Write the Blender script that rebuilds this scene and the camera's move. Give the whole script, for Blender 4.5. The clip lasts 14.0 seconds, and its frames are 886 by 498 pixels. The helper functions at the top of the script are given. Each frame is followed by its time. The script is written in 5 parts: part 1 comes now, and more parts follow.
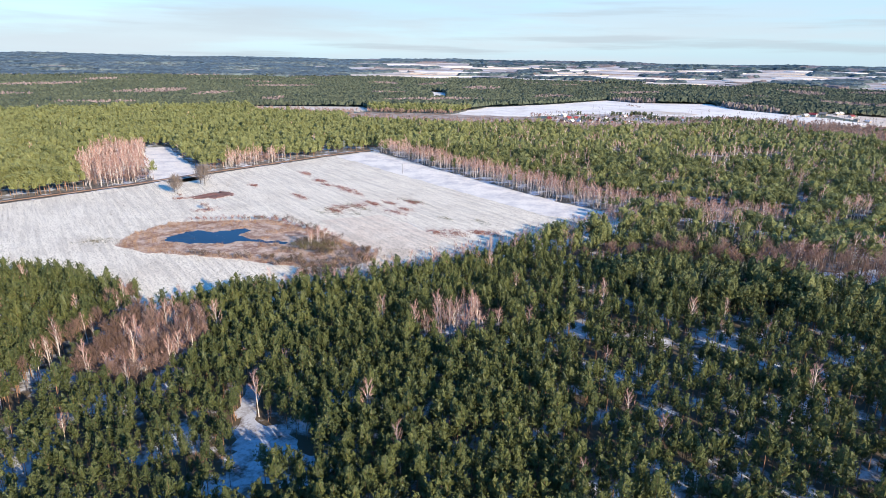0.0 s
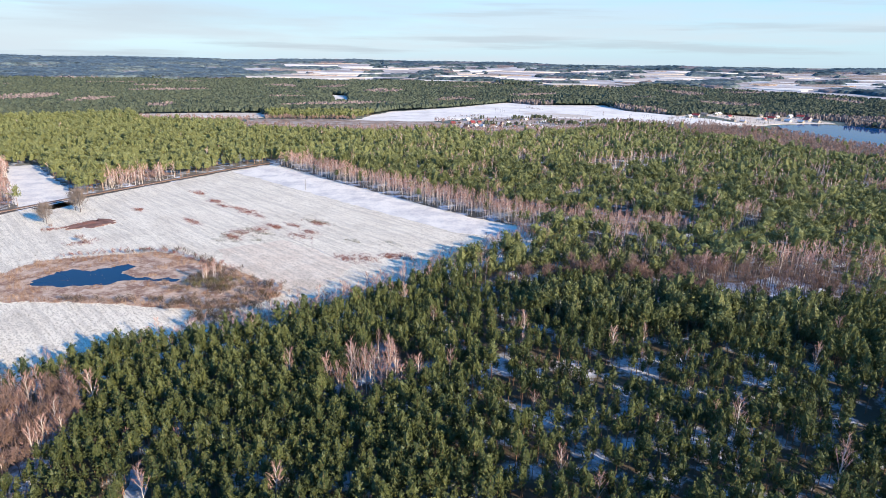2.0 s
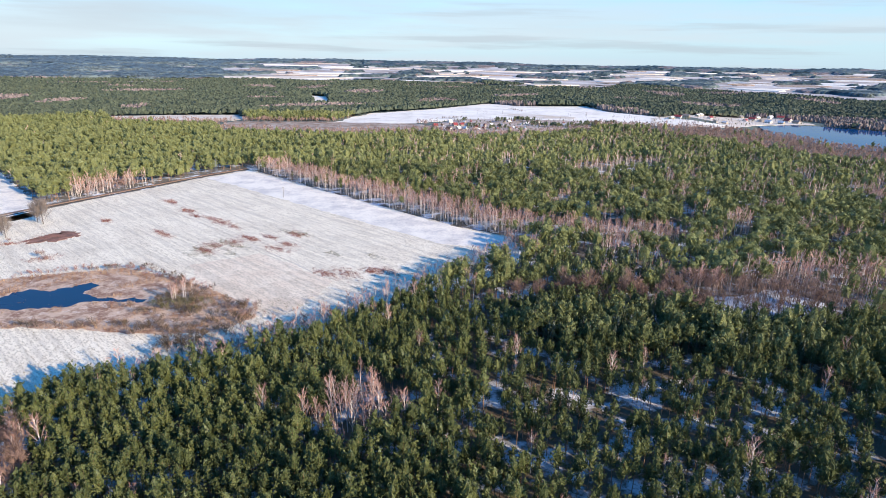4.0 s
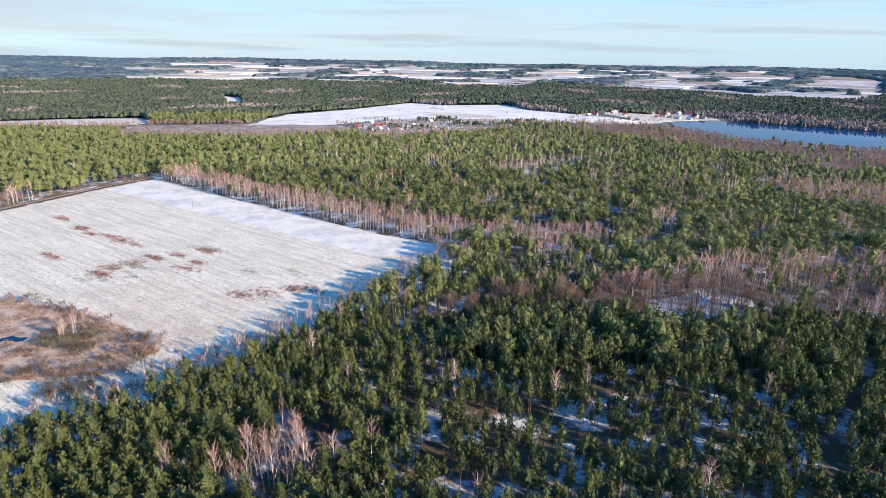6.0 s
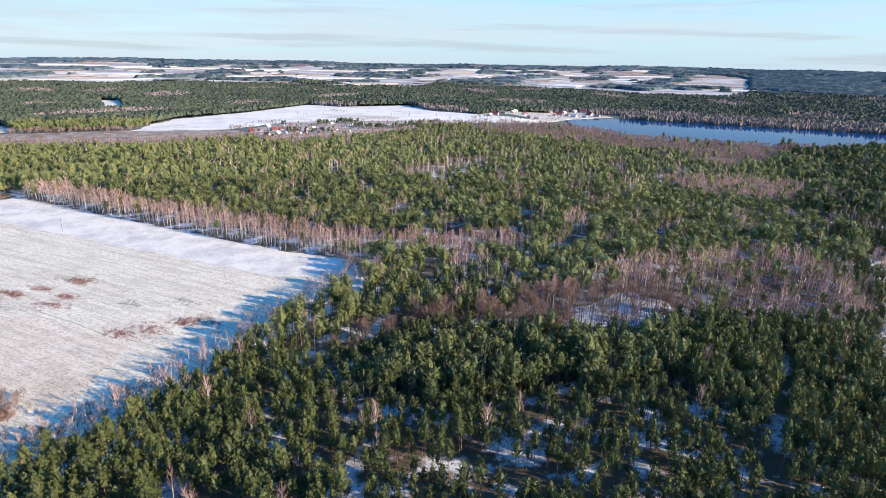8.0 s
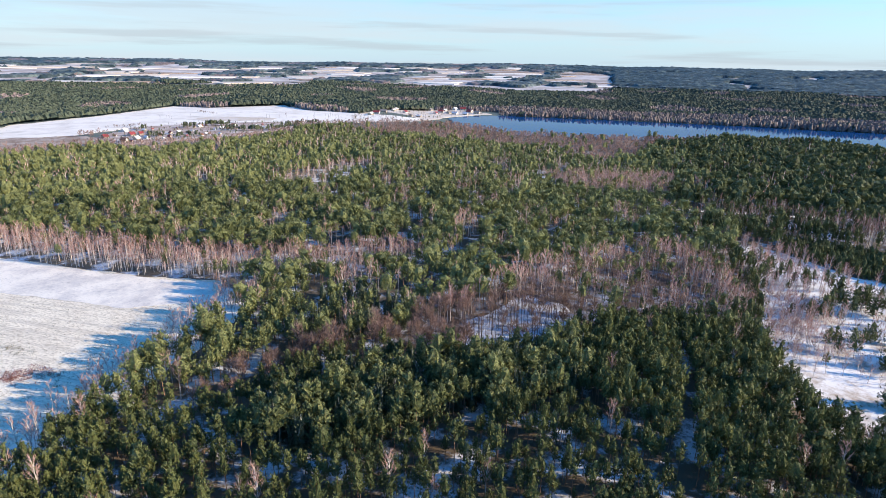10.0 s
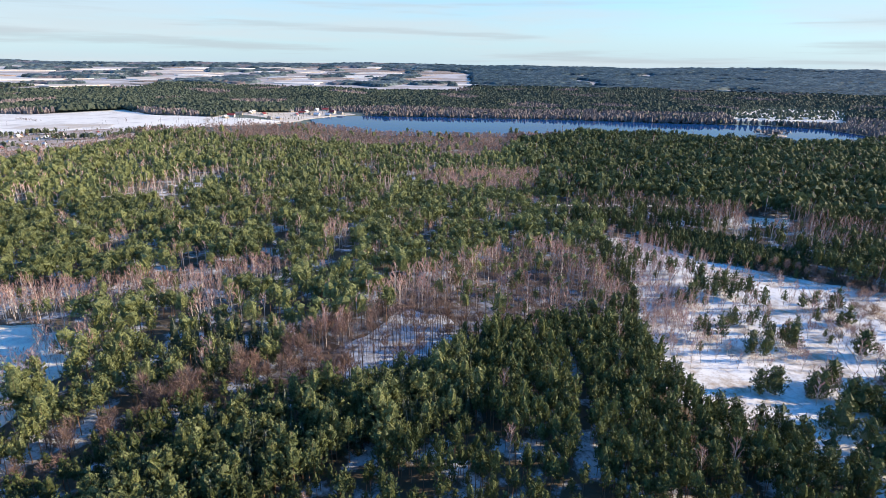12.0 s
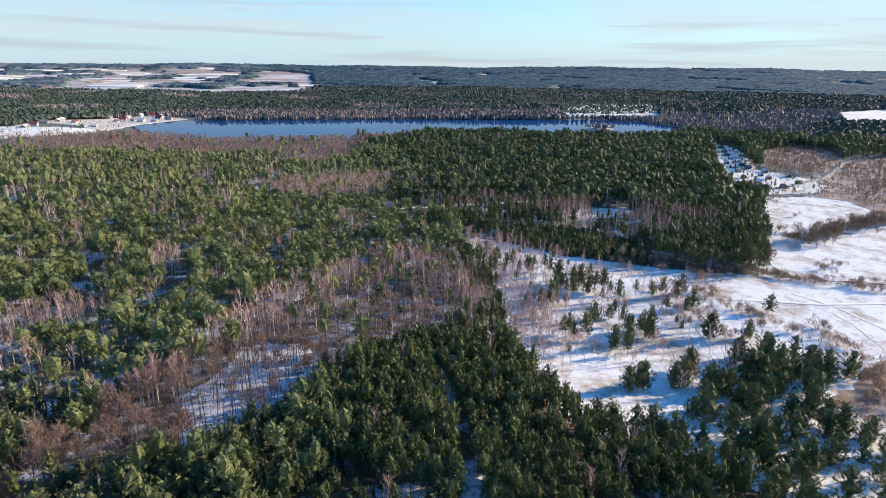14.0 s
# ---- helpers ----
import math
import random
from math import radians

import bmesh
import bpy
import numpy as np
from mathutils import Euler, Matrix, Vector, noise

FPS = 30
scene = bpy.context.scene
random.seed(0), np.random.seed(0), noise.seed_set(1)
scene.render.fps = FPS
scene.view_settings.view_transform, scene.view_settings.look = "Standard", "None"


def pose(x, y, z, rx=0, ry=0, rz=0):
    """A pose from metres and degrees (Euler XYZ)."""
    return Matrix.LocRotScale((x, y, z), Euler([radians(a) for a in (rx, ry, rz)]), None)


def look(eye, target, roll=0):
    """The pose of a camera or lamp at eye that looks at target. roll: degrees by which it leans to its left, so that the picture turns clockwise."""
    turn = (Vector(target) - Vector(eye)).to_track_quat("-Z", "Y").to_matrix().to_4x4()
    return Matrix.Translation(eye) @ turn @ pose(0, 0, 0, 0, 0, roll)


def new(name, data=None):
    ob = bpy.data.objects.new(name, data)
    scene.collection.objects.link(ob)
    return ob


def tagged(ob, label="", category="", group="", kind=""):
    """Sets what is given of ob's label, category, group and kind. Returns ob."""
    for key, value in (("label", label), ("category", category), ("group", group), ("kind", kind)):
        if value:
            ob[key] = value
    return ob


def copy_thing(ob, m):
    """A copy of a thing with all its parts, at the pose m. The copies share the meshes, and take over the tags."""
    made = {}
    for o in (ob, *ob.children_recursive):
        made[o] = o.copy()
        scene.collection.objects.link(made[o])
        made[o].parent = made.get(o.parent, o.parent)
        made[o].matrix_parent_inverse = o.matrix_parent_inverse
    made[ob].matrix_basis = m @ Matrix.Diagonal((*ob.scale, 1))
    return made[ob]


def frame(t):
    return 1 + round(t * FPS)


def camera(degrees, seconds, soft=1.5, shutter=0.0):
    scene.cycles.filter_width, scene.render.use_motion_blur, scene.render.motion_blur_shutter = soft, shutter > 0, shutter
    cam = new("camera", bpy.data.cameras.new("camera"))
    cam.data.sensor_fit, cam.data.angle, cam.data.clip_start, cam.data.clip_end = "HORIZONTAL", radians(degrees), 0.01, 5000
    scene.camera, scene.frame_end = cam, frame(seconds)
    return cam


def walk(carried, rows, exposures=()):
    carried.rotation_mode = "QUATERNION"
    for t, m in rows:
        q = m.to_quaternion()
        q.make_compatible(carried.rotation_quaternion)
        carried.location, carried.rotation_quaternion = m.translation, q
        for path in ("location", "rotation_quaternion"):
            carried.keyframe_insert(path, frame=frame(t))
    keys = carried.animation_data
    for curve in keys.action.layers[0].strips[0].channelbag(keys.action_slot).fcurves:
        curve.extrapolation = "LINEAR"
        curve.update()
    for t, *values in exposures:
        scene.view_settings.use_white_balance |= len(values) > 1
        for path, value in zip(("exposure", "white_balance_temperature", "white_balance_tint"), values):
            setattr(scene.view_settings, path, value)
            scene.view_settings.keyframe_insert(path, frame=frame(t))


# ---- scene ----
EXPOSURE, SKY = 0.61, 0.18
cam = camera(73.4, 14.0, soft=0.6)
PATH = [
    (0, (2.012, -1.595, 87.682), (2.021, 0.31, 87.072), 0.9),
    (0.5, (1.896, 2.498, 89.395), (1.994, 4.401, 88.786), 1.0),
    (1, (1.645, 6.701, 91.642), (1.841, 8.596, 91.033), 1.0),
    (1.5, (1.62, 10.875, 93.571), (1.907, 12.758, 92.963), 1.0),
    (2, (1.679, 15.216, 95.357), (1.992, 17.096, 94.75), 1.0),
    (4.3, (3.264, 32.88, 97.532), (3.659, 34.744, 96.925), 1.1),
    (4.5, (3.5, 34.458, 97.496), (3.915, 36.318, 96.889), 1.1),
    (5, (4.301, 38.901, 97.685), (4.778, 40.746, 97.078), 1.0),
    (5.5, (5.025, 42.689, 98.08), (5.564, 44.517, 97.472), 1.0),
    (6, (6.142, 47.226, 98.243), (6.752, 49.031, 97.636), 1.0),
    (6.5, (7.427, 51.589, 98.414), (8.101, 53.372, 97.806), 0.9),
    (7, (8.9, 56.512, 98.675), (9.645, 58.266, 98.068), 1.0),
    (7.2, (9.259, 58.388, 98.801), (10.033, 60.129, 98.195), 1.0),
    (9.3, (17.887, 77.768, 99.255), (18.986, 79.326, 98.652), 0.9),
    (9.5, (19.286, 79.408, 98.97), (20.416, 80.943, 98.366), 0.9),
    (10, (22.334, 83.614, 98.678), (23.539, 85.092, 98.075), 0.9),
    (10.5, (25.147, 87.128, 98.601), (26.425, 88.544, 97.999), 0.8),
    (11, (28.141, 90.678, 98.624), (29.497, 92.02, 98.023), 0.8),
    (11.5, (31.314, 94.006, 98.708), (32.741, 95.273, 98.108), 0.7),
    (12, (35.289, 97.798, 98.486), (36.792, 98.974, 97.886), 0.7),
    (12.5, (39.009, 100.851, 98.16), (40.578, 101.938, 97.561), 0.7),
    (13, (43.262, 103.938, 98.112), (44.897, 104.923, 97.515), 0.7),
    (13.5, (47.498, 106.564, 97.905), (49.192, 107.445, 97.308), 0.6),
    (14, (52.616, 109.019, 97.748), (54.366, 109.784, 97.153), 0.5),
]
walk(cam, [(t, look(eye, target, roll)) for t, eye, target, roll in PATH], [(0.0, EXPOSURE - 0.02, 6500, 10), (6.0, EXPOSURE - 0.02, 6540, 10), (9.5, EXPOSURE - 0.02, 6580, 10), (14.0, EXPOSURE - 0.08, 6720, 9)])

# ---- light ----
SUN_BEARING, SUN_HEIGHT = radians(139.0), radians(20.0)   # clockwise from +y
sun_way = Vector((math.sin(SUN_BEARING) * math.cos(SUN_HEIGHT), math.cos(SUN_BEARING) * math.cos(SUN_HEIGHT), math.sin(SUN_HEIGHT)))
sun = new("sun", bpy.data.lights.new("sun", "SUN"))
sun.data.energy, sun.data.angle, sun.data.color = 5.2, radians(0.6), (1.0, 0.82, 0.60)
sun.matrix_world = look((0, 0, 300), Vector((0, 0, 300)) - sun_way)

world = bpy.data.worlds.new("sky")
scene.world = world
world.use_nodes = True
wn, wl = world.node_tree.nodes, world.node_tree.links
background = wn["Background"]
sky = wn.new("ShaderNodeTexSky")
sky.sky_type, sky.sun_disc = "NISHITA", False
sky.sun_elevation, sky.sun_rotation = SUN_HEIGHT, SUN_BEARING
sky.air_density, sky.dust_density, sky.ozone_density = 1.0, 0.0, 6.0
coord = wn.new("ShaderNodeTexCoord")


def cloud_layer(scale, low, high, seed):
    """Flat cloud banks low over the horizon: a mask from 0 to 1."""
    m = wn.new("ShaderNodeMapping")
    m.inputs["Scale"].default_value, m.inputs["Location"].default_value = scale, seed
    n = wn.new("ShaderNodeTexNoise")
    n.inputs["Scale"].default_value, n.inputs["Detail"].default_value, n.inputs["Roughness"].default_value = 1.0, 6.0, 0.55
    r = wn.new("ShaderNodeMapRange")
    r.inputs[1].default_value, r.inputs[2].default_value, r.interpolation_type = low, high, "SMOOTHSTEP"
    wl.new(coord.outputs["Generated"], m.inputs[0])
    wl.new(m.outputs[0], n.inputs[0])
    wl.new(n.outputs[0], r.inputs[0])
    return r.outputs[0]


def sky_mix(a, b, fac, amount):
    k = wn.new("ShaderNodeMath")
    k.operation = "MULTIPLY"
    k.inputs[1].default_value = amount
    wl.new(fac, k.inputs[0])
    m = wn.new("ShaderNodeMix")
    m.data_type = "RGBA"
    wl.new(k.outputs[0], m.inputs[0])
    wl.new(a, m.inputs[6])
    m.inputs[7].default_value = b
    return m.outputs[2]


# pale cool air over the horizon, thinning upwards
split_way = wn.new("ShaderNodeSeparateXYZ")
wl.new(coord.outputs["Generated"], split_way.inputs[0])
low_air = wn.new("ShaderNodeMapRange")
low_air.inputs[1].default_value, low_air.inputs[2].default_value = 0.21, 0.0
wl.new(split_way.outputs[2], low_air.inputs[0])


def only_low(mask):
    k = wn.new("ShaderNodeMath")
    k.operation = "MULTIPLY"
    wl.new(mask, k.inputs[0])
    wl.new(low_air.outputs[0], k.inputs[1])
    return k.outputs[0]


deep = wn.new("ShaderNodeHueSaturation")
deep.inputs["Saturation"].default_value, deep.inputs["Value"].default_value = 1.15, 1.05
wl.new(sky.outputs[0], deep.inputs["Color"])
tint = sky_mix(deep.outputs[0], (1.92, 2.68, 3.28, 1), low_air.outputs[0], 0.9)
tint = sky_mix(tint, (2.62, 2.95, 3.24, 1), only_low(cloud_layer((2.0, 2.0, 20), 0.38, 0.60, (3, 1, 0))), 0.85)
tint = sky_mix(tint, (1.98, 2.30, 2.58, 1), only_low(cloud_layer((2.6, 2.6, 55), 0.54, 0.70, (7, 5, 2))), 0.7)
west = wn.new("ShaderNodeMapRange")
west.inputs[1].default_value, west.inputs[2].default_value = 0.55, -0.25
wl.new(split_way.outputs[0], west.inputs[0])
bank = wn.new("ShaderNodeMath")
bank.operation = "MULTIPLY"
wl.new(cloud_layer((2.2, 2.2, 26), 0.36, 0.58, (1, 8, 4)), bank.inputs[0])
wl.new(west.outputs[0], bank.inputs[1])
above = wn.new("ShaderNodeMapRange")
above.inputs[1].default_value, above.inputs[2].default_value = 0.01, 0.06
wl.new(split_way.outputs[2], above.inputs[0])
grey = wn.new("ShaderNodeMath")
grey.operation = "MULTIPLY"
wl.new(bank.outputs[0], grey.inputs[0])
wl.new(above.outputs[0], grey.inputs[1])
tint = sky_mix(tint, (2.2, 2.5, 2.78, 1), only_low(grey.outputs[0]), 1.0)
wl.new(tint, background.inputs[0])
background.inputs[1].default_value = SKY

# ---- the lie of the land ----
EYE_MID = (20.0, 60.0)


def ease(v, a, b):
    u = np.clip((np.asarray(v, float) - a) / (b - a), 0, 1)
    return u * u * (3 - 2 * u)


def land(x, y):
    """The ground's height: a level plateau, a lower valley to the east, rising country far off."""
    x, y = np.asarray(x, float), np.asarray(y, float)
    z = -7 * ease(0.8 * x - 0.45 * y, 40, 170)
    d = np.hypot(x - EYE_MID[0], y - EYE_MID[1])
    k = np.clip((d - 2200) / 2700, 0, 2) ** 2
    b = np.arctan2(x - EYE_MID[0], y - EYE_MID[1])
    ridge = 78 + 5 * np.sin(9 * b + 0.7) + 3.5 * np.sin(23 * b + 2.0) + 2 * np.sin(51 * b)
    return z + (ridge - z) * k


def inside(p, poly):
    """Which of the points p (n, 2) lie in the polygon."""
    x, y = p[:, 0], p[:, 1]
    hit = np.zeros(len(p), bool)
    q = np.asarray(poly, float)
    for (ax, ay), (bx, by) in zip(q, np.roll(q, -1, 0)):
        if ay != by:
            hit ^= ((ay > y) != (by > y)) & (x < (bx - ax) * (y - ay) / (by - ay) + ax)
    return hit


def near_line(p, line, width):
    """Which of the points lie within width of the polyline."""
    best = np.full(len(p), 1e9)
    q = np.asarray(line, float)
    for a, b in zip(q[:-1], q[1:]):
        ab = b - a
        u = np.clip(((p - a) @ ab) / (ab @ ab), 0, 1)
        best = np.minimum(best, np.hypot(*(p - a - u[:, None] * ab).T))
    return best < width


def patchy(p, size, seed=0.0):
    """A smooth wavy value from about -1 to 1 over the plan, with swells of about that size."""
    x, y = p[:, 0] / size + seed, p[:, 1] / size - seed * 1.7
    return (np.sin(2.1 * x + 1.3 * np.sin(1.7 * y + seed)) + np.sin(2.6 * y + 1.9 * np.sin(1.3 * x)) + np.sin(3.7 * x - 2.9 * y + 2 * np.sin(x + y))) / 3


# outlines on the plan
FIELD = [(-400, 190), (-264, 348), (-208, 409), (-174, 455), (-134, 505), (-94, 556), (-64, 584), (-4, 494), (50, 416), (81, 372), (106, 348), (95, 321),
         (64, 294), (42, 275), (18, 250), (-11, 234), (-31, 224), (-48, 209), (-62, 205), (-75, 202), (-85, 192), (-97, 178), (-101, 186), (-108, 203), (-133, 212), (-160, 224), (-185, 224), (-260, 150)]
REEDS = [(-154, 270), (-155, 292), (-146, 312), (-123, 317), (-93, 321), (-64, 302), (-43, 280), (-27, 255), (-42, 243), (-62, 244), (-86, 251), (-114, 257), (-136, 260)]
POND = [(-136, 279), (-133, 288), (-125, 298), (-114, 295), (-102, 303), (-98, 298), (-101, 289), (-93, 283), (-73, 279), (-74, 276), (-97, 280), (-103, 275), (-122, 275)]
RIDE = [(-99, 192), (-101, 176), (-103, 155), (-103, 130), (-102, 100), (-106, 40)]
GAP = [(-290, 586), (-270, 592), (-196, 476), (-176, 438), (-184, 420), (-206, 424), (-240, 480)]
TRACK = [(-52, 146), (-48, 143), (-43, 127), (-34, 124), (-25, 112), (-25, 105), (-30, 104), (-44, 104), (-46, 120)]
MEADOW = [(389, 242), (391, 216), (377, 174), (379, 117), (388, 73), (400, 17), (430, -120), (150, -120), (165, 30), (192, 74), (201, 90), (207, 103), (208, 112), (205, 131), (215, 140), (234, 155), (248, 167), (288, 184), (336, 205), (365, 235)]
MEADOW_EAST = [(559, 66), (612, 51), (634, 15), (640, -120), (405, -120), (402, 15), (396, 59), (410, 67), (470, 66)]
LAKE = [(767, 989), (692, 874), (690, 715), (775, 605), (868, 495), (925, 380), (950, 260), (1000, 165), (1110, 145), (1200, 150), (1285, 230), (1280, 330), (1196, 470), (1150, 578), (1070, 715), (984, 851), (890, 990), (840, 1012)]
WHITE_FIELD = [(15, 1000), (87, 1166), (222, 1263), (385, 1429), (433, 1354), (598, 1353), (579, 1205), (650, 1060), (700, 985), (640, 930), (558, 945), (430, 985), (353, 1058), (211, 1036), (137, 981)]
VILLAGE = [(150, 935), (218, 1040), (306, 1056), (440, 1017), (415, 915), (300, 870), (170, 855)]
HAMLET = [(540, 950), (600, 1069), (741, 1150), (925, 1150), (930, 1090), (905, 1010), (850, 1014), (780, 1005), (690, 955), (600, 930)]
CABINS = [(999, 105), (948, 73), (764, 58), (717, 9), (662, 0), (615, 60), (621, 85), (700, 88), (787, 97)]
FAR_MEADOW = [(-340, 1100), (-271, 1119), (-144, 1131), (-120, 1050), (-140, 1030), (-235, 1036), (-330, 1060)]
SHORE_SNOW = [(1518, 452), (1769, 440), (1886, 247), (1465, 213), (1340, 386)]
SMALL_CLEARING = [(-34, 1700), (6, 1656), (15, 1489), (-22, 1489)]
EAST_FIELD = [(1512, -140), (1786, -175), (1961, -300), (1760, -340), (1553, -230)]
BRUSHLAND = [(703, 5), (783, -17), (857, -42), (930, -91), (960, -160), (600, -160), (575, -21), (588, -14), (622, -3), (627, 20)]
VALLEY = [(842, 51), (930, 40), (990, 3), (960, -40), (889, -41), (780, -11), (785, 1)]
HILL_GLADE = [(502, 187), (517, 158), (487, 153), (474, 180)]
LAKE_GLADE = [(446, 476), (462, 470), (464, 444), (448, 446)]
ALDERS = [(128, 236), (132, 246), (163, 257), (217, 263), (271, 268), (319, 267), (330, 235), (300, 200), (274, 183), (241, 185), (205, 212), (168, 208), (148, 215), (136, 215)]
ALDER_STRIP = [(66, 247), (83, 249), (96, 251), (108, 250), (120, 246), (135, 244)]
ALDER_BIRCHES = [(163, 255), (183, 259), (214, 261), (230, 258), (271, 262), (312, 262), (311, 236), (296, 211), (280, 196)]
ALDER_GLADE = [(150, 236), (173, 246), (208, 250), (213, 234), (186, 216), (165, 216), (150, 219)]
BIRCHES_WEST = [(-96, 180), (-76, 180), (-66, 158), (-78, 138), (-96, 140)]
BIRCHES_MID = [(-7, 170), (4, 180), (16, 188), (27, 174), (18, 166), (4, 160)]
BARE_A = [(-236, 392), (-208, 424), (-240, 482), (-286, 584), (-318, 560), (-290, 470)]
BARE_B = [(-168, 478), (-135, 505), (-128, 520), (-150, 530), (-185, 490)]
SCRUB_LAKE = [(612, 558), (700, 620), (730, 640), (760, 560), (690, 500), (610, 465), (557, 486), (540, 520)]
SCRUB_MID = [(442, 459), (470, 440), (480, 418), (533, 373), (466, 337), (430, 362), (412, 395)]
SCRUB_VILLAGE = [(-156, 938), (-140, 1020), (15, 1010), (137, 981), (165, 935), (150, 890), (14, 880)]
YOUNG_PINES = [(419, 230), (428, 186), (420, 163), (413, 135), (378, 126), (377, 174), (389, 218)]
SPRUCES = [(60, 222), (110, 228), (150, 212), (165, 212), (190, 208), (160, 180), (120, 190), (80, 205)]
NORTH_SPRUCES = [(107, 268), (125, 296), (152, 282), (162, 256), (140, 254), (112, 256)]
DARK_BLOCK = [(160, 200), (205, 208), (241, 183), (246, 168), (215, 141), (205, 131), (190, 110), (150, 130)]
BIRCH_ROW = [(-50, 580), (9, 487), (57, 427), (90, 385), (110, 362), (145, 340), (190, 326)]
EDGE_SHRUBS = [(104, 338), (79, 309), (52, 285), (28, 264), (0, 244), (-22, 233), (-44, 216), (-68, 207)]
PINE_FRONT = [(116, 322), (101, 307), (88, 294), (72, 282), (56, 272), (38, 257), (23, 245), (11, 237), (0, 226), (-14, 216), (-31, 209), (-48, 204), (-64, 201)]
EDGE_STRIP = EDGE_SHRUBS + PINE_FRONT[::-1]
THICKET = [(-92, 150), (-70, 145), (-47, 138), (-40, 97), (-48, 74), (-120, 74), (-97, 110)]
OPENINGS = [(-38, 98, 6), (13, 187, 5), (19, 181, 5), (24, 175, 4), (74, 204, 5), (70, 207, 4), (76, 174, 5), (82, 167, 5), (88, 160, 5), (119, 191, 6), (47, 153, 5), (56, 148, 4), (62, 180, 4), (177, 234, 5)]
SHORE_STRIP = [(443, 800), (466, 740), (524, 692), (572, 605), (600, 560), (690, 515), (760, 510), (860, 490), (790, 610), (700, 700), (690, 850), (740, 960), (640, 960), (560, 965), (520, 920)]
OPEN_LAND = [FIELD, MEADOW, MEADOW_EAST, LAKE, WHITE_FIELD, VILLAGE, HAMLET, CABINS, FAR_MEADOW, SHORE_SNOW, SMALL_CLEARING, GAP, TRACK, HILL_GLADE, LAKE_GLADE, EAST_FIELD, BRUSHLAND, VALLEY]
FARM_ROAD = [(-420, 160), (-268, 349), (-211, 411), (-177, 457), (-137, 507), (-97, 558), (-66, 588)]
CABIN_ROAD = [(560, 118), (608, 86), (675, 32), (740, -3), (854, -36), (918, -69), (991, -106), (1250, -240)]

# ---- materials ----


def material(name, rough=0.9, spec=0.3):
    m = bpy.data.materials.new(name)
    m.use_nodes = True
    b = m.node_tree.nodes["Principled BSDF"]
    b.inputs["Roughness"].default_value = rough
    b.inputs["Specular IOR Level"].default_value = spec
    return m, m.node_tree.nodes, m.node_tree.links, b


def noise_node(nodes, links, scale, detail=5.0, rough=0.55, stretch=(1, 1, 1), turn=0.0):
    g = nodes.new("ShaderNodeNewGeometry")
    mp = nodes.new("ShaderNodeMapping")
    mp.vector_type = "TEXTURE"
    mp.inputs["Scale"].default_value = tuple(1 / v for v in stretch)
    mp.inputs["Rotation"].default_value = (0, 0, turn)
    n = nodes.new("ShaderNodeTexNoise")
    n.inputs["Scale"].default_value, n.inputs["Detail"].default_value, n.inputs["Roughness"].default_value = scale, detail, rough
    links.new(g.outputs["Position"], mp.inputs[0])
    links.new(mp.outputs[0], n.inputs[0])
    return n.outputs[0]


def spread(nodes, links, value, low, high, to_low=0.0, to_high=1.0):
    r = nodes.new("ShaderNodeMapRange")
    for k, v in zip((1, 2, 3, 4), (low, high, to_low, to_high)):
        r.inputs[k].default_value = v
    links.new(value, r.inputs[0])
    return r.outputs[0]


def blend(nodes, links, fac, a, b):
    m = nodes.new("ShaderNodeMix")
    m.data_type = "RGBA"
    links.new(fac, m.inputs[0])
    for k, v in ((6, a), (7, b)):
        if isinstance(v, tuple):
            m.inputs[k].default_value = (*v, 1)
        else:
            links.new(v, m.inputs[k])
    return m.outputs[2]


def bumped(nodes, links, shader, height, strength, distance):
    b = nodes.new("ShaderNodeBump")
    b.inputs["Strength"].default_value, b.inputs["Distance"].default_value = strength, distance
    links.new(height, b.inputs["Height"])
    links.new(b.outputs[0], shader.inputs["Normal"])


def ground_material(name, base, over, scale, low, high, fine=1.2, third=None):
    """Two or three covers, one breaking through the other in ragged patches, with fine mottling and relief."""
    m, n, l, b = material(name)
    big = spread(n, l, noise_node(n, l, scale, 9.0, 0.75), low, high)
    small = noise_node(n, l, fine, 4.0, 0.65)
    c = blend(n, l, big, base, over)
    if third:
        c = blend(n, l, spread(n, l, noise_node(n, l, scale * 2.3, 8.0, 0.75), 0.54, 0.64), c, third)
    dark = tuple(v * 0.62 for v in over)
    c = blend(n, l, spread(n, l, small, 0.54, 0.75, 0, 0.5), c, dark)
    tuft = noise_node(n, l, fine * 0.35, 8.0, 0.8)
    c = blend(n, l, spread(n, l, tuft, 0.58, 0.68, 0, 0.7), c, tuple(v * 0.6 for v in over))
    l.new(c, b.inputs["Base Color"])
    bumped(n, l, b, small, 0.5, 0.25)
    return m


SNOW_C, GRASS_C, LITTER_C = (0.95, 0.885, 0.775), (0.36, 0.30, 0.21), (0.12, 0.088, 0.055)


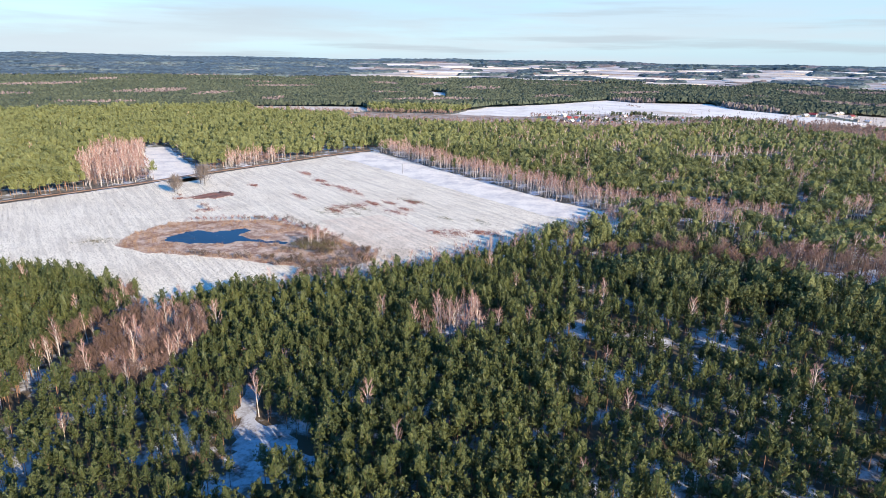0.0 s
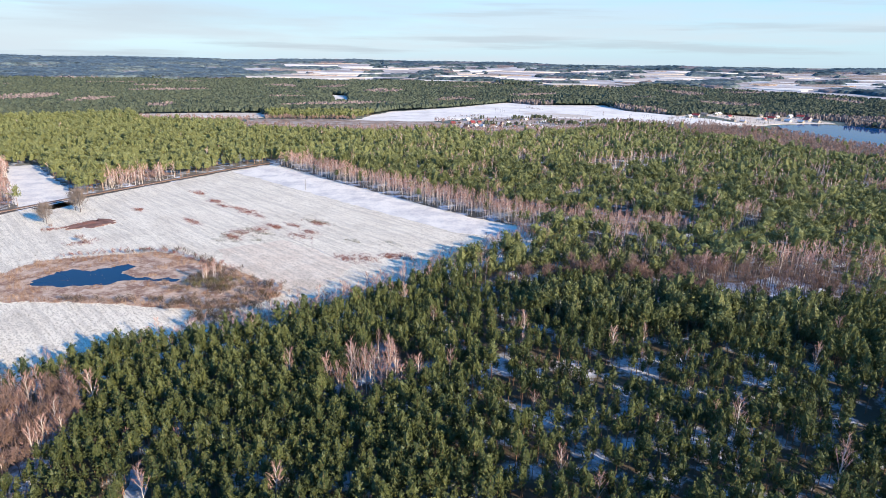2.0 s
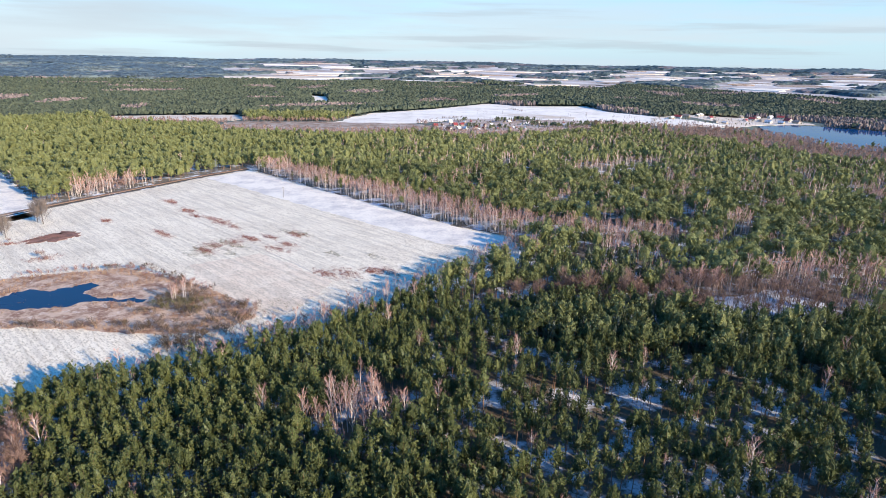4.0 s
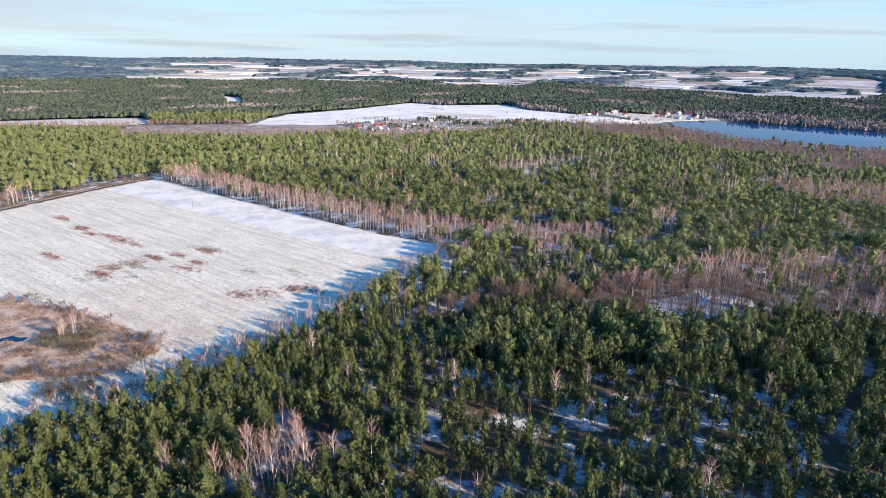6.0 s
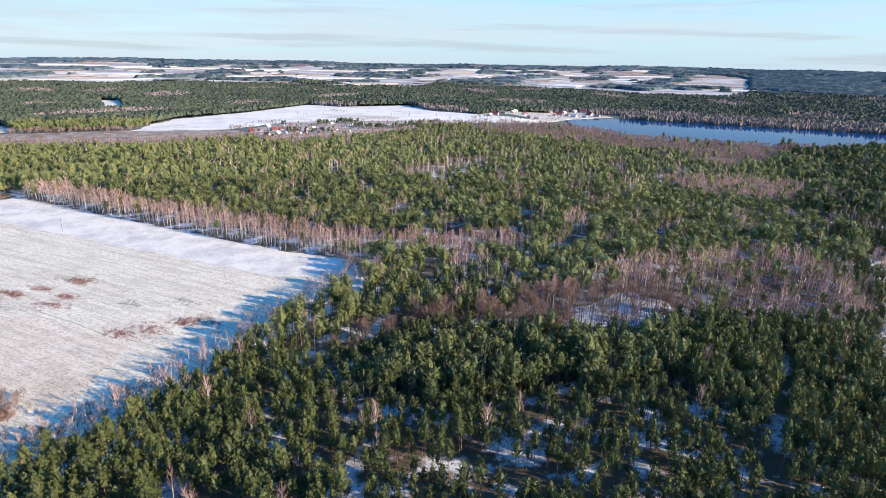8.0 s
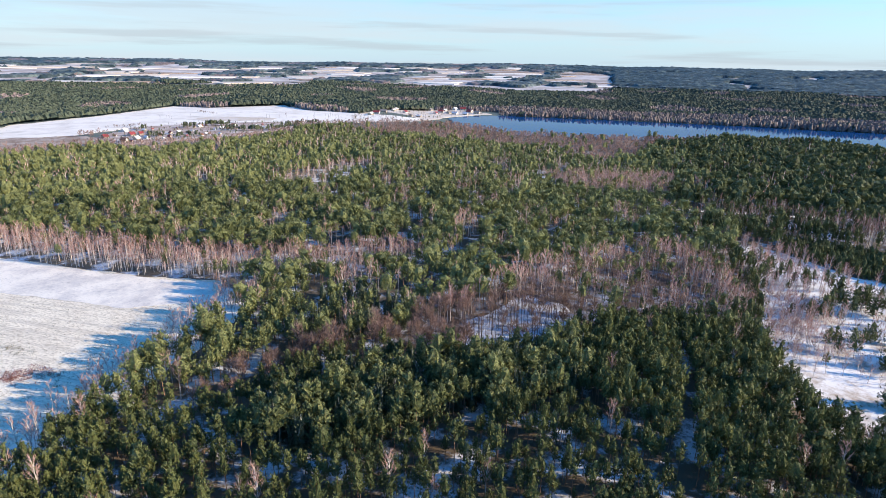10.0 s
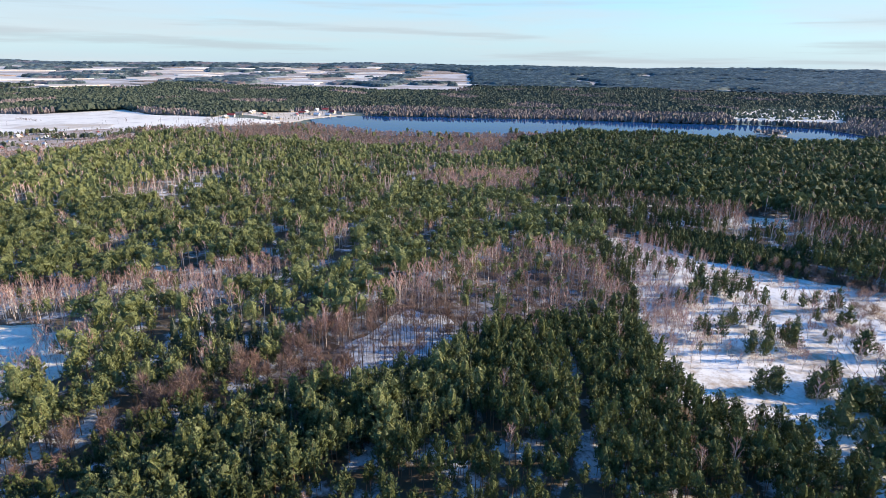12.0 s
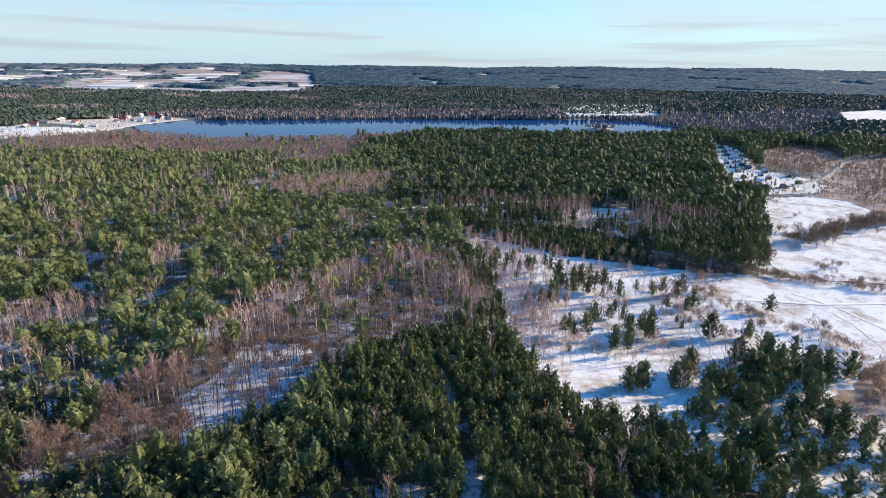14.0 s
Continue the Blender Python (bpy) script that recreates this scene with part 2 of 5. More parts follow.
def field_material(name="snowy_stubble", turn=-0.945, snow=(0.98, 0.89, 0.715), straw=(0.76, 0.66, 0.52), cover=0.45):
    """Thin snow on ploughed stubble: furrows, wind-blown clean strips and bare straw showing through."""
    m, n, l, b = material(name, 0.85)
    rows = noise_node(n, l, 1.0, 3.0, 0.6, (0.02, 0.34, 1), turn)
    fine = noise_node(n, l, 1.0, 4.0, 0.7, (0.12, 0.8, 1), turn)
    grain = noise_node(n, l, 0.28, 8.0, 0.8)
    patches = noise_node(n, l, 0.035, 8.0, 0.75)
    c = blend(n, l, spread(n, l, patches, cover, cover + 0.2, 0, 0.6), snow, straw)
    c = blend(n, l, spread(n, l, rows, 0.47, 0.60, 0, 0.36), c, (0.50, 0.44, 0.36))
    c = blend(n, l, spread(n, l, fine, 0.52, 0.66, 0, 0.38), c, GRASS_C)
    c = blend(n, l, spread(n, l, grain, 0.56, 0.68, 0, 0.55), c, (0.34, 0.28, 0.20))
    tufts = noise_node(n, l, 1.0, 2.0, 0.6, (0.7, 1.3, 1), turn)
    c = blend(n, l, spread(n, l, tufts, 0.51, 0.61, 0, 0.5), c, (0.42, 0.34, 0.22))
    l.new(c, b.inputs["Base Color"])
    bumped(n, l, b, tufts, 0.6, 0.3)
    return m


def forest_floor():
    """Needles and dry grass under patches of snow; far off the closed canopy's colour, with a bluish sheen painted on
    for haze.
    """
    m, n, l, b = material("forest_floor")
    big = noise_node(n, l, 0.07, 6.0, 0.65)
    small = noise_node(n, l, 0.8, 4.0, 0.65)
    c = blend(n, l, spread(n, l, big, 0.50, 0.60), LITTER_C, (0.74, 0.76, 0.80))
    c = blend(n, l, spread(n, l, small, 0.5, 0.68, 0, 0.85), c, (0.13, 0.10, 0.065))
    g = n.new("ShaderNodeNewGeometry")
    v = n.new("ShaderNodeVectorMath")
    v.operation = "DISTANCE"
    v.inputs[1].default_value = (*EYE_MID, 0)
    l.new(g.outputs["Position"], v.inputs[0])
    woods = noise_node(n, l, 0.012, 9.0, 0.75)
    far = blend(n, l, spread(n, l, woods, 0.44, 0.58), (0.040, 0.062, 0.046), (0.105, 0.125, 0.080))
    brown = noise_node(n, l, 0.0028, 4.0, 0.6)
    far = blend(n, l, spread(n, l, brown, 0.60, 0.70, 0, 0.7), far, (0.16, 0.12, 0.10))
    plots = noise_node(n, l, 0.0045, 5.0, 0.6)
    acres = blend(n, l, spread(n, l, plots, 0.42, 0.56), (0.36, 0.28, 0.235), (0.60, 0.54, 0.51))
    acres = blend(n, l, spread(n, l, noise_node(n, l, 0.008, 4.0, 0.6), 0.55, 0.66, 0, 0.7), acres, (0.22, 0.17, 0.13))
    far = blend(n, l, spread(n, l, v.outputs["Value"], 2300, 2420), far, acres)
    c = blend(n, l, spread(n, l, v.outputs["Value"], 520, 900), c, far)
    # bluish sheen stands in for haze over the far land
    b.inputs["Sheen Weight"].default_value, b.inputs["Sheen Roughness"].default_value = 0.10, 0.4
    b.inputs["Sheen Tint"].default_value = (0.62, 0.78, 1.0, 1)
    l.new(c, b.inputs["Base Color"])
    bumped(n, l, b, small, 0.6, 0.3)
    return m


def leaf_material(name, dark, light, tip=None, tip_from=0.9, through_light=0.3, sheen=0.0, grain=0.0, holes=0.0):
    """Foliage: each tree has its own tone, each tuft its own shade; some tufts are paler, frosted on the spruces. Grain
    paints dark gaps and lit tufts.
    """
    m, n, l, b = material(name, 0.65, 0.25)
    g = n.new("ShaderNodeNewGeometry")
    tone = n.new("ShaderNodeAttribute")
    tone.attribute_name = "tone"
    add = n.new("ShaderNodeMath")
    add.operation = "ADD"
    l.new(tone.outputs["Fac"], add.inputs[0])
    mul = n.new("ShaderNodeMath")
    mul.operation = "MULTIPLY_ADD"
    mul.inputs[1].default_value, mul.inputs[2].default_value = (0.25, -0.06) if grain else (0.5, -0.12)
    l.new(g.outputs["Random Per Island"], mul.inputs[0])
    l.new(mul.outputs[0], add.inputs[1])
    shade = add.outputs[0]
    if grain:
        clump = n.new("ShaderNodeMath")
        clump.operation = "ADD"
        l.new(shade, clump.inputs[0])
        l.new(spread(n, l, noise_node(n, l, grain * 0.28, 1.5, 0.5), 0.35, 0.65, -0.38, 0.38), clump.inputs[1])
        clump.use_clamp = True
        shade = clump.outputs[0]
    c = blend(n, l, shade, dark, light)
    if tip:
        c = blend(n, l, spread(n, l, g.outputs["Random Per Island"], tip_from, 1.0, 0, 0.45), c, tip)
    fine = None
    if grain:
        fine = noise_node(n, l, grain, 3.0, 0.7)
        # shade between needles and lit tufts painted into the colour along the noise
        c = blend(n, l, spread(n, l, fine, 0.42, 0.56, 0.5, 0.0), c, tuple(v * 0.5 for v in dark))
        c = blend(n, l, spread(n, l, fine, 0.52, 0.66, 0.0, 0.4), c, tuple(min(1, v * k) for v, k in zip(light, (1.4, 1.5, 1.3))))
        bumped(n, l, b, fine, 0.4, 0.6 / grain)
    l.new(c, b.inputs["Base Color"])
    # the same haze tint, laid over far crowns as sheen
    if sheen:
        b.inputs["Sheen Weight"].default_value, b.inputs["Sheen Roughness"].default_value = sheen, 0.4
        b.inputs["Sheen Tint"].default_value = (0.62, 0.78, 1.0, 1)
    if through_light:
        t = n.new("ShaderNodeBsdfTranslucent")
        l.new(c, t.inputs[0])
        mix = n.new("ShaderNodeMixShader")
        mix.inputs[0].default_value = through_light
        l.new(b.outputs[0], mix.inputs[1])
        l.new(t.outputs[0], mix.inputs[2])
        l.new(mix.outputs[0], n["Material Output"].inputs[0])
        if holes and fine:
            clear = n.new("ShaderNodeBsdfTransparent")
            gap = n.new("ShaderNodeMixShader")
            l.new(spread(n, l, fine, holes, holes + 0.01, 1.0, 0.0), gap.inputs[0])
            l.new(mix.outputs[0], gap.inputs[1])
            l.new(clear.outputs[0], gap.inputs[2])
            l.new(gap.outputs[0], n["Material Output"].inputs[0])
    return m


def plain(name, colour, rough=0.8, vary=0.35, scale=0.8, metal=0.0):
    m, n, l, b = material(name, rough)
    c = blend(n, l, spread(n, l, noise_node(n, l, scale, 5.0, 0.65), 0.3, 0.7), tuple(v * (1 - vary) for v in colour), tuple(min(1, v * (1 + vary * 0.6)) for v in colour))
    l.new(c, b.inputs["Base Color"])
    b.inputs["Metallic"].default_value = metal
    return m


def water_material(name, colour, wave=1.0, smooth=0.12, rippled=0.3, ior=1.14):
    m, n, l, b = material(name, 0.06, 0.5)
    b.inputs["Base Color"].default_value = (*colour, 1)
    b.inputs["IOR"].default_value = ior
    w = noise_node(n, l, 0.35, 3.0, 0.6, (1, 0.45, 1), 0.6)
    bumped(n, l, b, w, wave, 0.8 * wave)
    calm = noise_node(n, l, 0.008, 3.0, 0.5, (1, 0.3, 1), 0.9)
    l.new(spread(n, l, calm, 0.4, 0.65, smooth, rippled), b.inputs["Roughness"])
    return m


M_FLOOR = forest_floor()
M_FIELD = field_material()
M_STUBBLE = field_material("bare_stubble", -0.945, (0.96, 0.84, 0.675), (0.72, 0.56, 0.42), 0.40)
M_SNOW = ground_material("old_snow", SNOW_C, (0.66, 0.62, 0.58), 0.05, 0.45, 0.62, 0.7)
M_MEADOW = ground_material("meadow_snow", (0.90, 0.895, 0.88), (0.46, 0.37, 0.28), 0.06, 0.47, 0.63, 0.5)
M_FARSNOW = ground_material("far_snow", (0.95, 0.895, 0.81), (0.66, 0.60, 0.53), 0.008, 0.47, 0.68, 0.03)
M_PALE = ground_material("pale_grass", (0.64, 0.53, 0.41), (0.76, 0.70, 0.64), 0.03, 0.4, 0.6)
M_GARDEN = ground_material("garden_ground", (0.40, 0.29, 0.235), (0.66, 0.58, 0.53), 0.035, 0.44, 0.60, 0.15)
M_REED = ground_material("reed_bed", (0.63, 0.465, 0.345), (0.30, 0.17, 0.115), 0.12, 0.45, 0.57, 0.5, (0.74, 0.62, 0.52))
M_SCRUBGROUND = ground_material("scrub_ground", (0.50, 0.42, 0.36), (0.27, 0.185, 0.13), 0.05, 0.42, 0.58)
# snow in these two darkened and blued for tree shade, in the colour
M_HOLLOW = ground_material("litter_and_shade_tinted_snow", (0.40, 0.42, 0.46), (0.12, 0.082, 0.062), 0.12, 0.35, 0.52)
M_SHADYSNOW = ground_material("shade_tinted_snow", (0.64, 0.67, 0.72), (0.15, 0.105, 0.08), 0.16, 0.48, 0.64)
M_VERGE = plain("dry_verge", (0.34, 0.22, 0.15), 0.95, 0.4, 0.5)
M_HEATH = ground_material("reddish_weeds", (0.34, 0.18, 0.135), (0.18, 0.10, 0.075), 0.2, 0.42, 0.58)
M_ROAD = plain("wet_track", (0.06, 0.05, 0.045), 0.7)
M_GRAVEL = plain("gravel_road", (0.46, 0.41, 0.35), 0.9)
M_POND = water_material("pond_water", (0.008, 0.04, 0.10), 0.25)
M_LAKE = water_material("lake_water", (0.008, 0.060, 0.185), 0.035, 0.02, 0.10, 1.05)
M_ICE = plain("pond_ice", (0.42, 0.46, 0.50), 0.35)
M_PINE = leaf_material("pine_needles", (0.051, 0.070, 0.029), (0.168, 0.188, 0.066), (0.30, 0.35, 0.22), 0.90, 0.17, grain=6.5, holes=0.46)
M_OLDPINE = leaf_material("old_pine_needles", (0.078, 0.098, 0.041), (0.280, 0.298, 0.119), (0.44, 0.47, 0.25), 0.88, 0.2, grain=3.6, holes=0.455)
# far greens paled and greyed for haze, in the colour itself
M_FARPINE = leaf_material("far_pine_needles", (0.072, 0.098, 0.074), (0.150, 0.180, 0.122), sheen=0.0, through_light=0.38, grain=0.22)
# blue-grey of haze put into the colour of the farthest woods
M_HAZEWOODS = leaf_material("hazy_horizon_woods", (0.034, 0.058, 0.064), (0.165, 0.205, 0.208), through_light=0.0, grain=0.03)
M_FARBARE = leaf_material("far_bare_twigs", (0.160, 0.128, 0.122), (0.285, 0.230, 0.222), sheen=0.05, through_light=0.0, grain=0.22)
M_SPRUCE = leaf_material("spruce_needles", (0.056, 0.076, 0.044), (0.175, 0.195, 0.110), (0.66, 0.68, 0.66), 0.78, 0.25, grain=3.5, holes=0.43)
M_TWIG = leaf_material("birch_twigs", (0.235, 0.132, 0.108), (0.67, 0.425, 0.36), through_light=0.1)
M_ALDER = leaf_material("alder_twigs", (0.185, 0.122, 0.096), (0.40, 0.272, 0.225))
M_SHRUB = leaf_material("bare_shrub", (0.23, 0.145, 0.12), (0.47, 0.325, 0.275))
M_STRAW = leaf_material("reed_stems", (0.24, 0.125, 0.075), (0.60, 0.42, 0.28))
M_PINEBARK = plain("pine_bark", (0.33, 0.195, 0.125), 0.9, 0.4, 0.5)
M_BIRCHBARK = plain("birch_bark", (0.68, 0.605, 0.555), 0.7, 0.3, 1.1)
M_WILLOW = leaf_material("willow_twigs", (0.085, 0.062, 0.042), (0.20, 0.145, 0.10))
M_STUB = leaf_material("stubble_straw", (0.17, 0.13, 0.075), (0.36, 0.30, 0.19))
M_OLIVE = leaf_material("olive_grass", (0.12, 0.105, 0.05), (0.26, 0.23, 0.12))
M_BRUSH = leaf_material("brush_twigs", (0.13, 0.085, 0.06), (0.30, 0.20, 0.155))
M_WEED = leaf_material("dead_weeds", (0.26, 0.115, 0.09), (0.46, 0.24, 0.19))
M_GREYTWIG = leaf_material("grey_twigs", (0.20, 0.165, 0.14), (0.36, 0.30, 0.26))
M_DARKBARK = plain("alder_bark", (0.12, 0.095, 0.08), 0.9, 0.4, 0.7)

# ---- building helpers ----


def tri_mesh(name, verts, faces, mats, index=None, tone=None):
    """A mesh from arrays, without bpy.ops."""
    me = bpy.data.meshes.new(name)
    verts, faces = np.asarray(verts, np.float32), np.asarray(faces, np.int32)
    me.vertices.add(len(verts))
    me.vertices.foreach_set("co", verts.ravel())
    k = faces.shape[1]
    me.loops.add(faces.size)
    me.loops.foreach_set("vertex_index", faces.ravel())
    me.polygons.add(len(faces))
    me.polygons.foreach_set("loop_start", np.arange(0, faces.size, k, dtype=np.int32))
    for m in mats:
        me.materials.append(m)
    if index is not None:
        me.polygons.foreach_set("material_index", np.asarray(index, np.int32))
    if tone is not None:
        a = me.attributes.new("tone", "FLOAT", "POINT")
        a.data.foreach_set("value", np.asarray(tone, np.float32))
    me.update(calc_edges=True)
    return me


def part(name, bm, mat, parent, label=""):
    """Links a bmesh as one mesh object under a thing or a part."""
    me = bpy.data.meshes.new(name)
    bm.to_mesh(me)
    bm.free()
    me.materials.append(mat)
    ob = new(name, me)
    ob.parent = parent
    return tagged(ob, label)


def ragged(poly, step, rough, seed):
    """The outline cut into short steps that wander a little."""
    rng = np.random.default_rng(seed)
    out = []
    q = np.asarray(poly, float)
    for a, b in zip(q, np.roll(q, -1, 0)):
        n = max(1, int(np.hypot(*(b - a)) / step))
        for i in range(n):
            out.append(a + (b - a) * i / n + rng.normal(0, rough, 2) * (i > 0))
    return out


def sheet(name, poly, mat, lift, step=6.0, rough=1.0, seed=1, label="", category="ground", kind="structure", cell=None):
    """A thin cover on the ground inside an outline, following the land; its rim turns down into the ground."""
    ring = ragged(poly, step, rough, seed)
    bm = bmesh.new()
    vs = [bm.verts.new((x, y, float(land(x, y)) + lift)) for x, y in ring]
    es = [bm.edges.new((a, b)) for a, b in zip(vs, vs[1:] + vs[:1])]
    bmesh.ops.triangle_fill(bm, use_beauty=True, use_dissolve=False, edges=es)
    if cell:
        bmesh.ops.subdivide_edges(bm, edges=[e for e in bm.edges if e.calc_length() > cell], cuts=2, use_grid_fill=True)
        for v in bm.verts:
            v.co.z = float(land(v.co.x, v.co.y)) + lift
    rim = [e for e in bm.edges if e.is_boundary]
    low = bmesh.ops.extrude_edge_only(bm, edges=rim)["geom"]
    for v in low:
        if isinstance(v, bmesh.types.BMVert):
            v.co.z -= lift + 0.3
    bmesh.ops.recalc_face_normals(bm, faces=bm.faces[:])
    me = bpy.data.meshes.new(name)
    bm.to_mesh(me)
    bm.free()
    me.materials.append(mat)
    return tagged(new(name, me), label, category, kind=kind)


def ribbon(name, line, width, mat, lift, label, category="road", kind="structure", step=6.0, wander=0.4, seed=3):
    """A track along a line, a little raised, with a rim."""
    rng = np.random.default_rng(seed)
    q = np.asarray(line, float)
    pts = []
    for a, b in zip(q[:-1], q[1:]):
        n = max(1, int(np.hypot(*(b - a)) / step))
        pts += [a + (b - a) * i / n for i in range(n)]
    pts = np.array(pts + [q[-1]])
    way = np.gradient(pts, axis=0)
    way /= np.linalg.norm(way, axis=1)[:, None]
    side = np.stack([-way[:, 1], way[:, 0]], 1)
    verts, faces = [], []
    for p, s in zip(pts, side):
        w = width / 2 + rng.normal(0, wander * 0.3)
        p = p + rng.normal(0, wander * 0.3, 2)
        for k, dz in ((-1, -0.3), (-0.93, lift), (0.93, lift), (1, -0.3)):
            x, y = p + s * w * k
            verts.append((x, y, float(land(x, y)) + dz))
    for i in range(len(pts) - 1):
        for k in range(3):
            a = 4 * i + k
            faces.append((a, a + 1, a + 5, a + 4))
    return tagged(new(name, tri_mesh(name, verts, faces, [mat])), label, category, kind=kind)


# ---- tree shapes: soups of small triangles ----


def limb(a, b, ra, rb, sides=4):
    """A tapered stick from a to b."""
    a, b = np.asarray(a, float), np.asarray(b, float)
    w = (b - a) / np.linalg.norm(b - a)
    u = np.cross(w, (0.31, 0.87, 0.11))
    u /= np.linalg.norm(u)
    v = np.cross(w, u)
    out = []
    for i in range(sides):
        c, d = (2 * math.pi * j / sides for j in (i, i + 1))
        p, q = (math.cos(c) * u + math.sin(c) * v), (math.cos(d) * u + math.sin(d) * v)
        out.append((a + p * ra, a + q * ra, b + q * rb))
        if rb > 0.002:
            out.append((a + p * ra, b + q * rb, b + p * rb))
    return out


def needle_fan(centre, out, blades, length, width, rng):
    """A bough's end: narrow blades that spread sideways, out and up from one place, their faces turned to the outside."""
    side = np.array((-out[1], out[0], 0.0))
    tris = []
    for i in range(blades):
        d = side * rng.normal(0, 0.5) + np.array(out) * rng.uniform(0.15, 0.9) + (0, 0, rng.uniform(0.2, 1.05))
        d /= np.linalg.norm(d)
        n = np.array(out) * 0.75 + side * rng.normal(0, 0.45) + (0, 0, rng.normal(0.45, 0.3))
        w = np.cross(d, n)
        w /= np.linalg.norm(w) + 1e-6
        m = length * rng.uniform(0.6, 1.25)
        c = np.array(centre) + rng.normal(0, length * 0.15, 3) - d * m * 0.4
        if i % 2:
            tris.append((c - w * width * 0.5, c + w * width * 0.5, c + d * m + w * width * rng.normal(0, 0.3)))
        else:
            tris.append((c, c + d * m + w * width * 0.6, c + d * m * rng.uniform(0.75, 1.0) - w * width * 0.6))
    return tris


def core(rng, bend, height, radius, base, shape, rings, sides, thick=0.6):
    """The dense inside of a crown: a few uneven rings from its foot to its tip."""
    rows = []
    for i in range(rings):
        u = i / (rings - 0.45)
        z = height * (base + (1 - base) * u) * 0.95
        ph = rng.uniform(0, 6.28)
        rows.append([np.array((bend[0] * z / height + radius * thick * shape(u) * k * math.cos(ph + a), bend[1] * z / height + radius * thick * shape(u) * k * math.sin(ph + a), z + rng.normal(0, 0.3)))
                     for a, k in zip(np.linspace(0, 2 * math.pi, sides + 1)[:-1], rng.uniform(0.72, 1.2, sides))])
    top = np.array((bend[0], bend[1], height * (0.93 if rings > 2 else 0.87)))
    tris = []
    for low, high in zip(rows[:-1], rows[1:]):
        for i in range(sides):
            j = (i + 1) % sides
            tris += [(low[i], low[j], high[j]), (low[i], high[j], high[i])]
    return tris + [(rows[-1][i], rows[-1][(i + 1) % sides], top) for i in range(sides)]


def conifer(seed, tufts, blades, size, height, radius, base, shape, rings=3, sides=5, trunk_sides=4, slim=0.36, stout=1.0, lobes=1.0, thick=0.6):
    """Trunk and crown of a pine or spruce, in metres: a dense inside, and over it bough ends that each carry a fan of needle blades."""
    rng = np.random.default_rng(seed)
    bend = rng.normal(0, 0.25, 2)
    trunk = limb((0, 0, -0.4), (bend[0], bend[1], height * 0.9), height * 0.010 * stout, height * 0.004 * stout if trunk_sides > 3 else 0.0, trunk_sides)
    ph = rng.uniform(0, 6.28, 3)
    crown = core(rng, bend, height, radius, base, shape, rings, sides, thick)
    for i in range(tufts):
        v = (i + rng.uniform(0.2, 0.8)) / tufts
        u = 1 - (1 - v) ** 0.62
        a = i * 2.399963 + rng.normal(0, 0.3)
        lobe = 1 + lobes * (0.20 * math.sin(3 * a + ph[0] + 4 * u) + 0.17 * math.sin(2 * a - 9 * u + ph[1]))
        r = radius * shape(u) * lobe * rng.uniform(0.66, 1.04)
        o = np.array((math.cos(a), math.sin(a), 0.0))
        z = base + (1 - base) * u
        c = np.array((bend[0] * z + o[0] * r, bend[1] * z + o[1] * r, height * z * 0.95 + rng.normal(0, 0.2)))
        crown += needle_fan(c, o, blades, size * (1.15 - 0.4 * u), size * slim, rng)
    return np.array(trunk), np.array(crown)


def pine_shape(u):
    return min(1.0, 0.72 + 1.4 * u) * (1 - u) ** 0.42 + 0.04


def near_pine_shape(u):
    return min(1.0, 0.66 + 1.2 * u) * (1 - u) ** 0.50 + 0.04


def spruce_shape(u):
    return (1 - u) ** 0.85 + 0.05


def bare_tree(seed, height, radius, boughs, twigs, width, base=0.3, trunk_sides=4, upright=1.0, stout=1.0, pale=False):
    """A leafless birch or alder: trunk, rising boughs and sprays of fine twigs, in metres."""
    rng = np.random.default_rng(seed)
    bend = rng.normal(0, 0.25, 2)
    trunk = limb((0, 0, -0.4), (bend[0] * 0.5, bend[1] * 0.5, height * 0.5), height * 0.011 * stout, height * 0.008 * stout, trunk_sides)
    trunk += limb((bend[0] * 0.5, bend[1] * 0.5, height * 0.5), (bend[0], bend[1], height * 0.95), height * 0.008 * stout, 0.0, 3)
    crown = []
    for i in range(boughs):
        u = (i + 0.5) / boughs
        z0 = height * (base + (0.9 - base) * u)
        a = i * 2.399963 + rng.normal(0, 0.3)
        r = radius * (1.05 - 0.75 * u) * rng.uniform(0.7, 1.1)
        tip = np.array((math.cos(a) * r, math.sin(a) * r, min(height, z0 + upright * r * rng.uniform(1.2, 2.0))))
        root = np.array((bend[0] * u, bend[1] * u, z0))
        (trunk if pale else crown).extend(limb(root, tip, height * 0.0032 * (1.3 if pale else 1.0), 0.0, 3))
        for _ in range(twigs):
            k = rng.uniform(0.25, 1.0)
            p = root + (tip - root) * k
            d = (tip - root) / np.linalg.norm(tip - root) * 0.6 + rng.normal(0, 0.5, 3) + (0, 0, 0.55 * upright)
            d /= np.linalg.norm(d)
            s = np.cross(d, rng.normal(0, 1, 3))
            s /= np.linalg.norm(s)
            n = radius * rng.uniform(0.45, 0.95)
            crown.append((p - s * width, p + s * width, p + d * n))
    return np.array(trunk), np.array(crown)


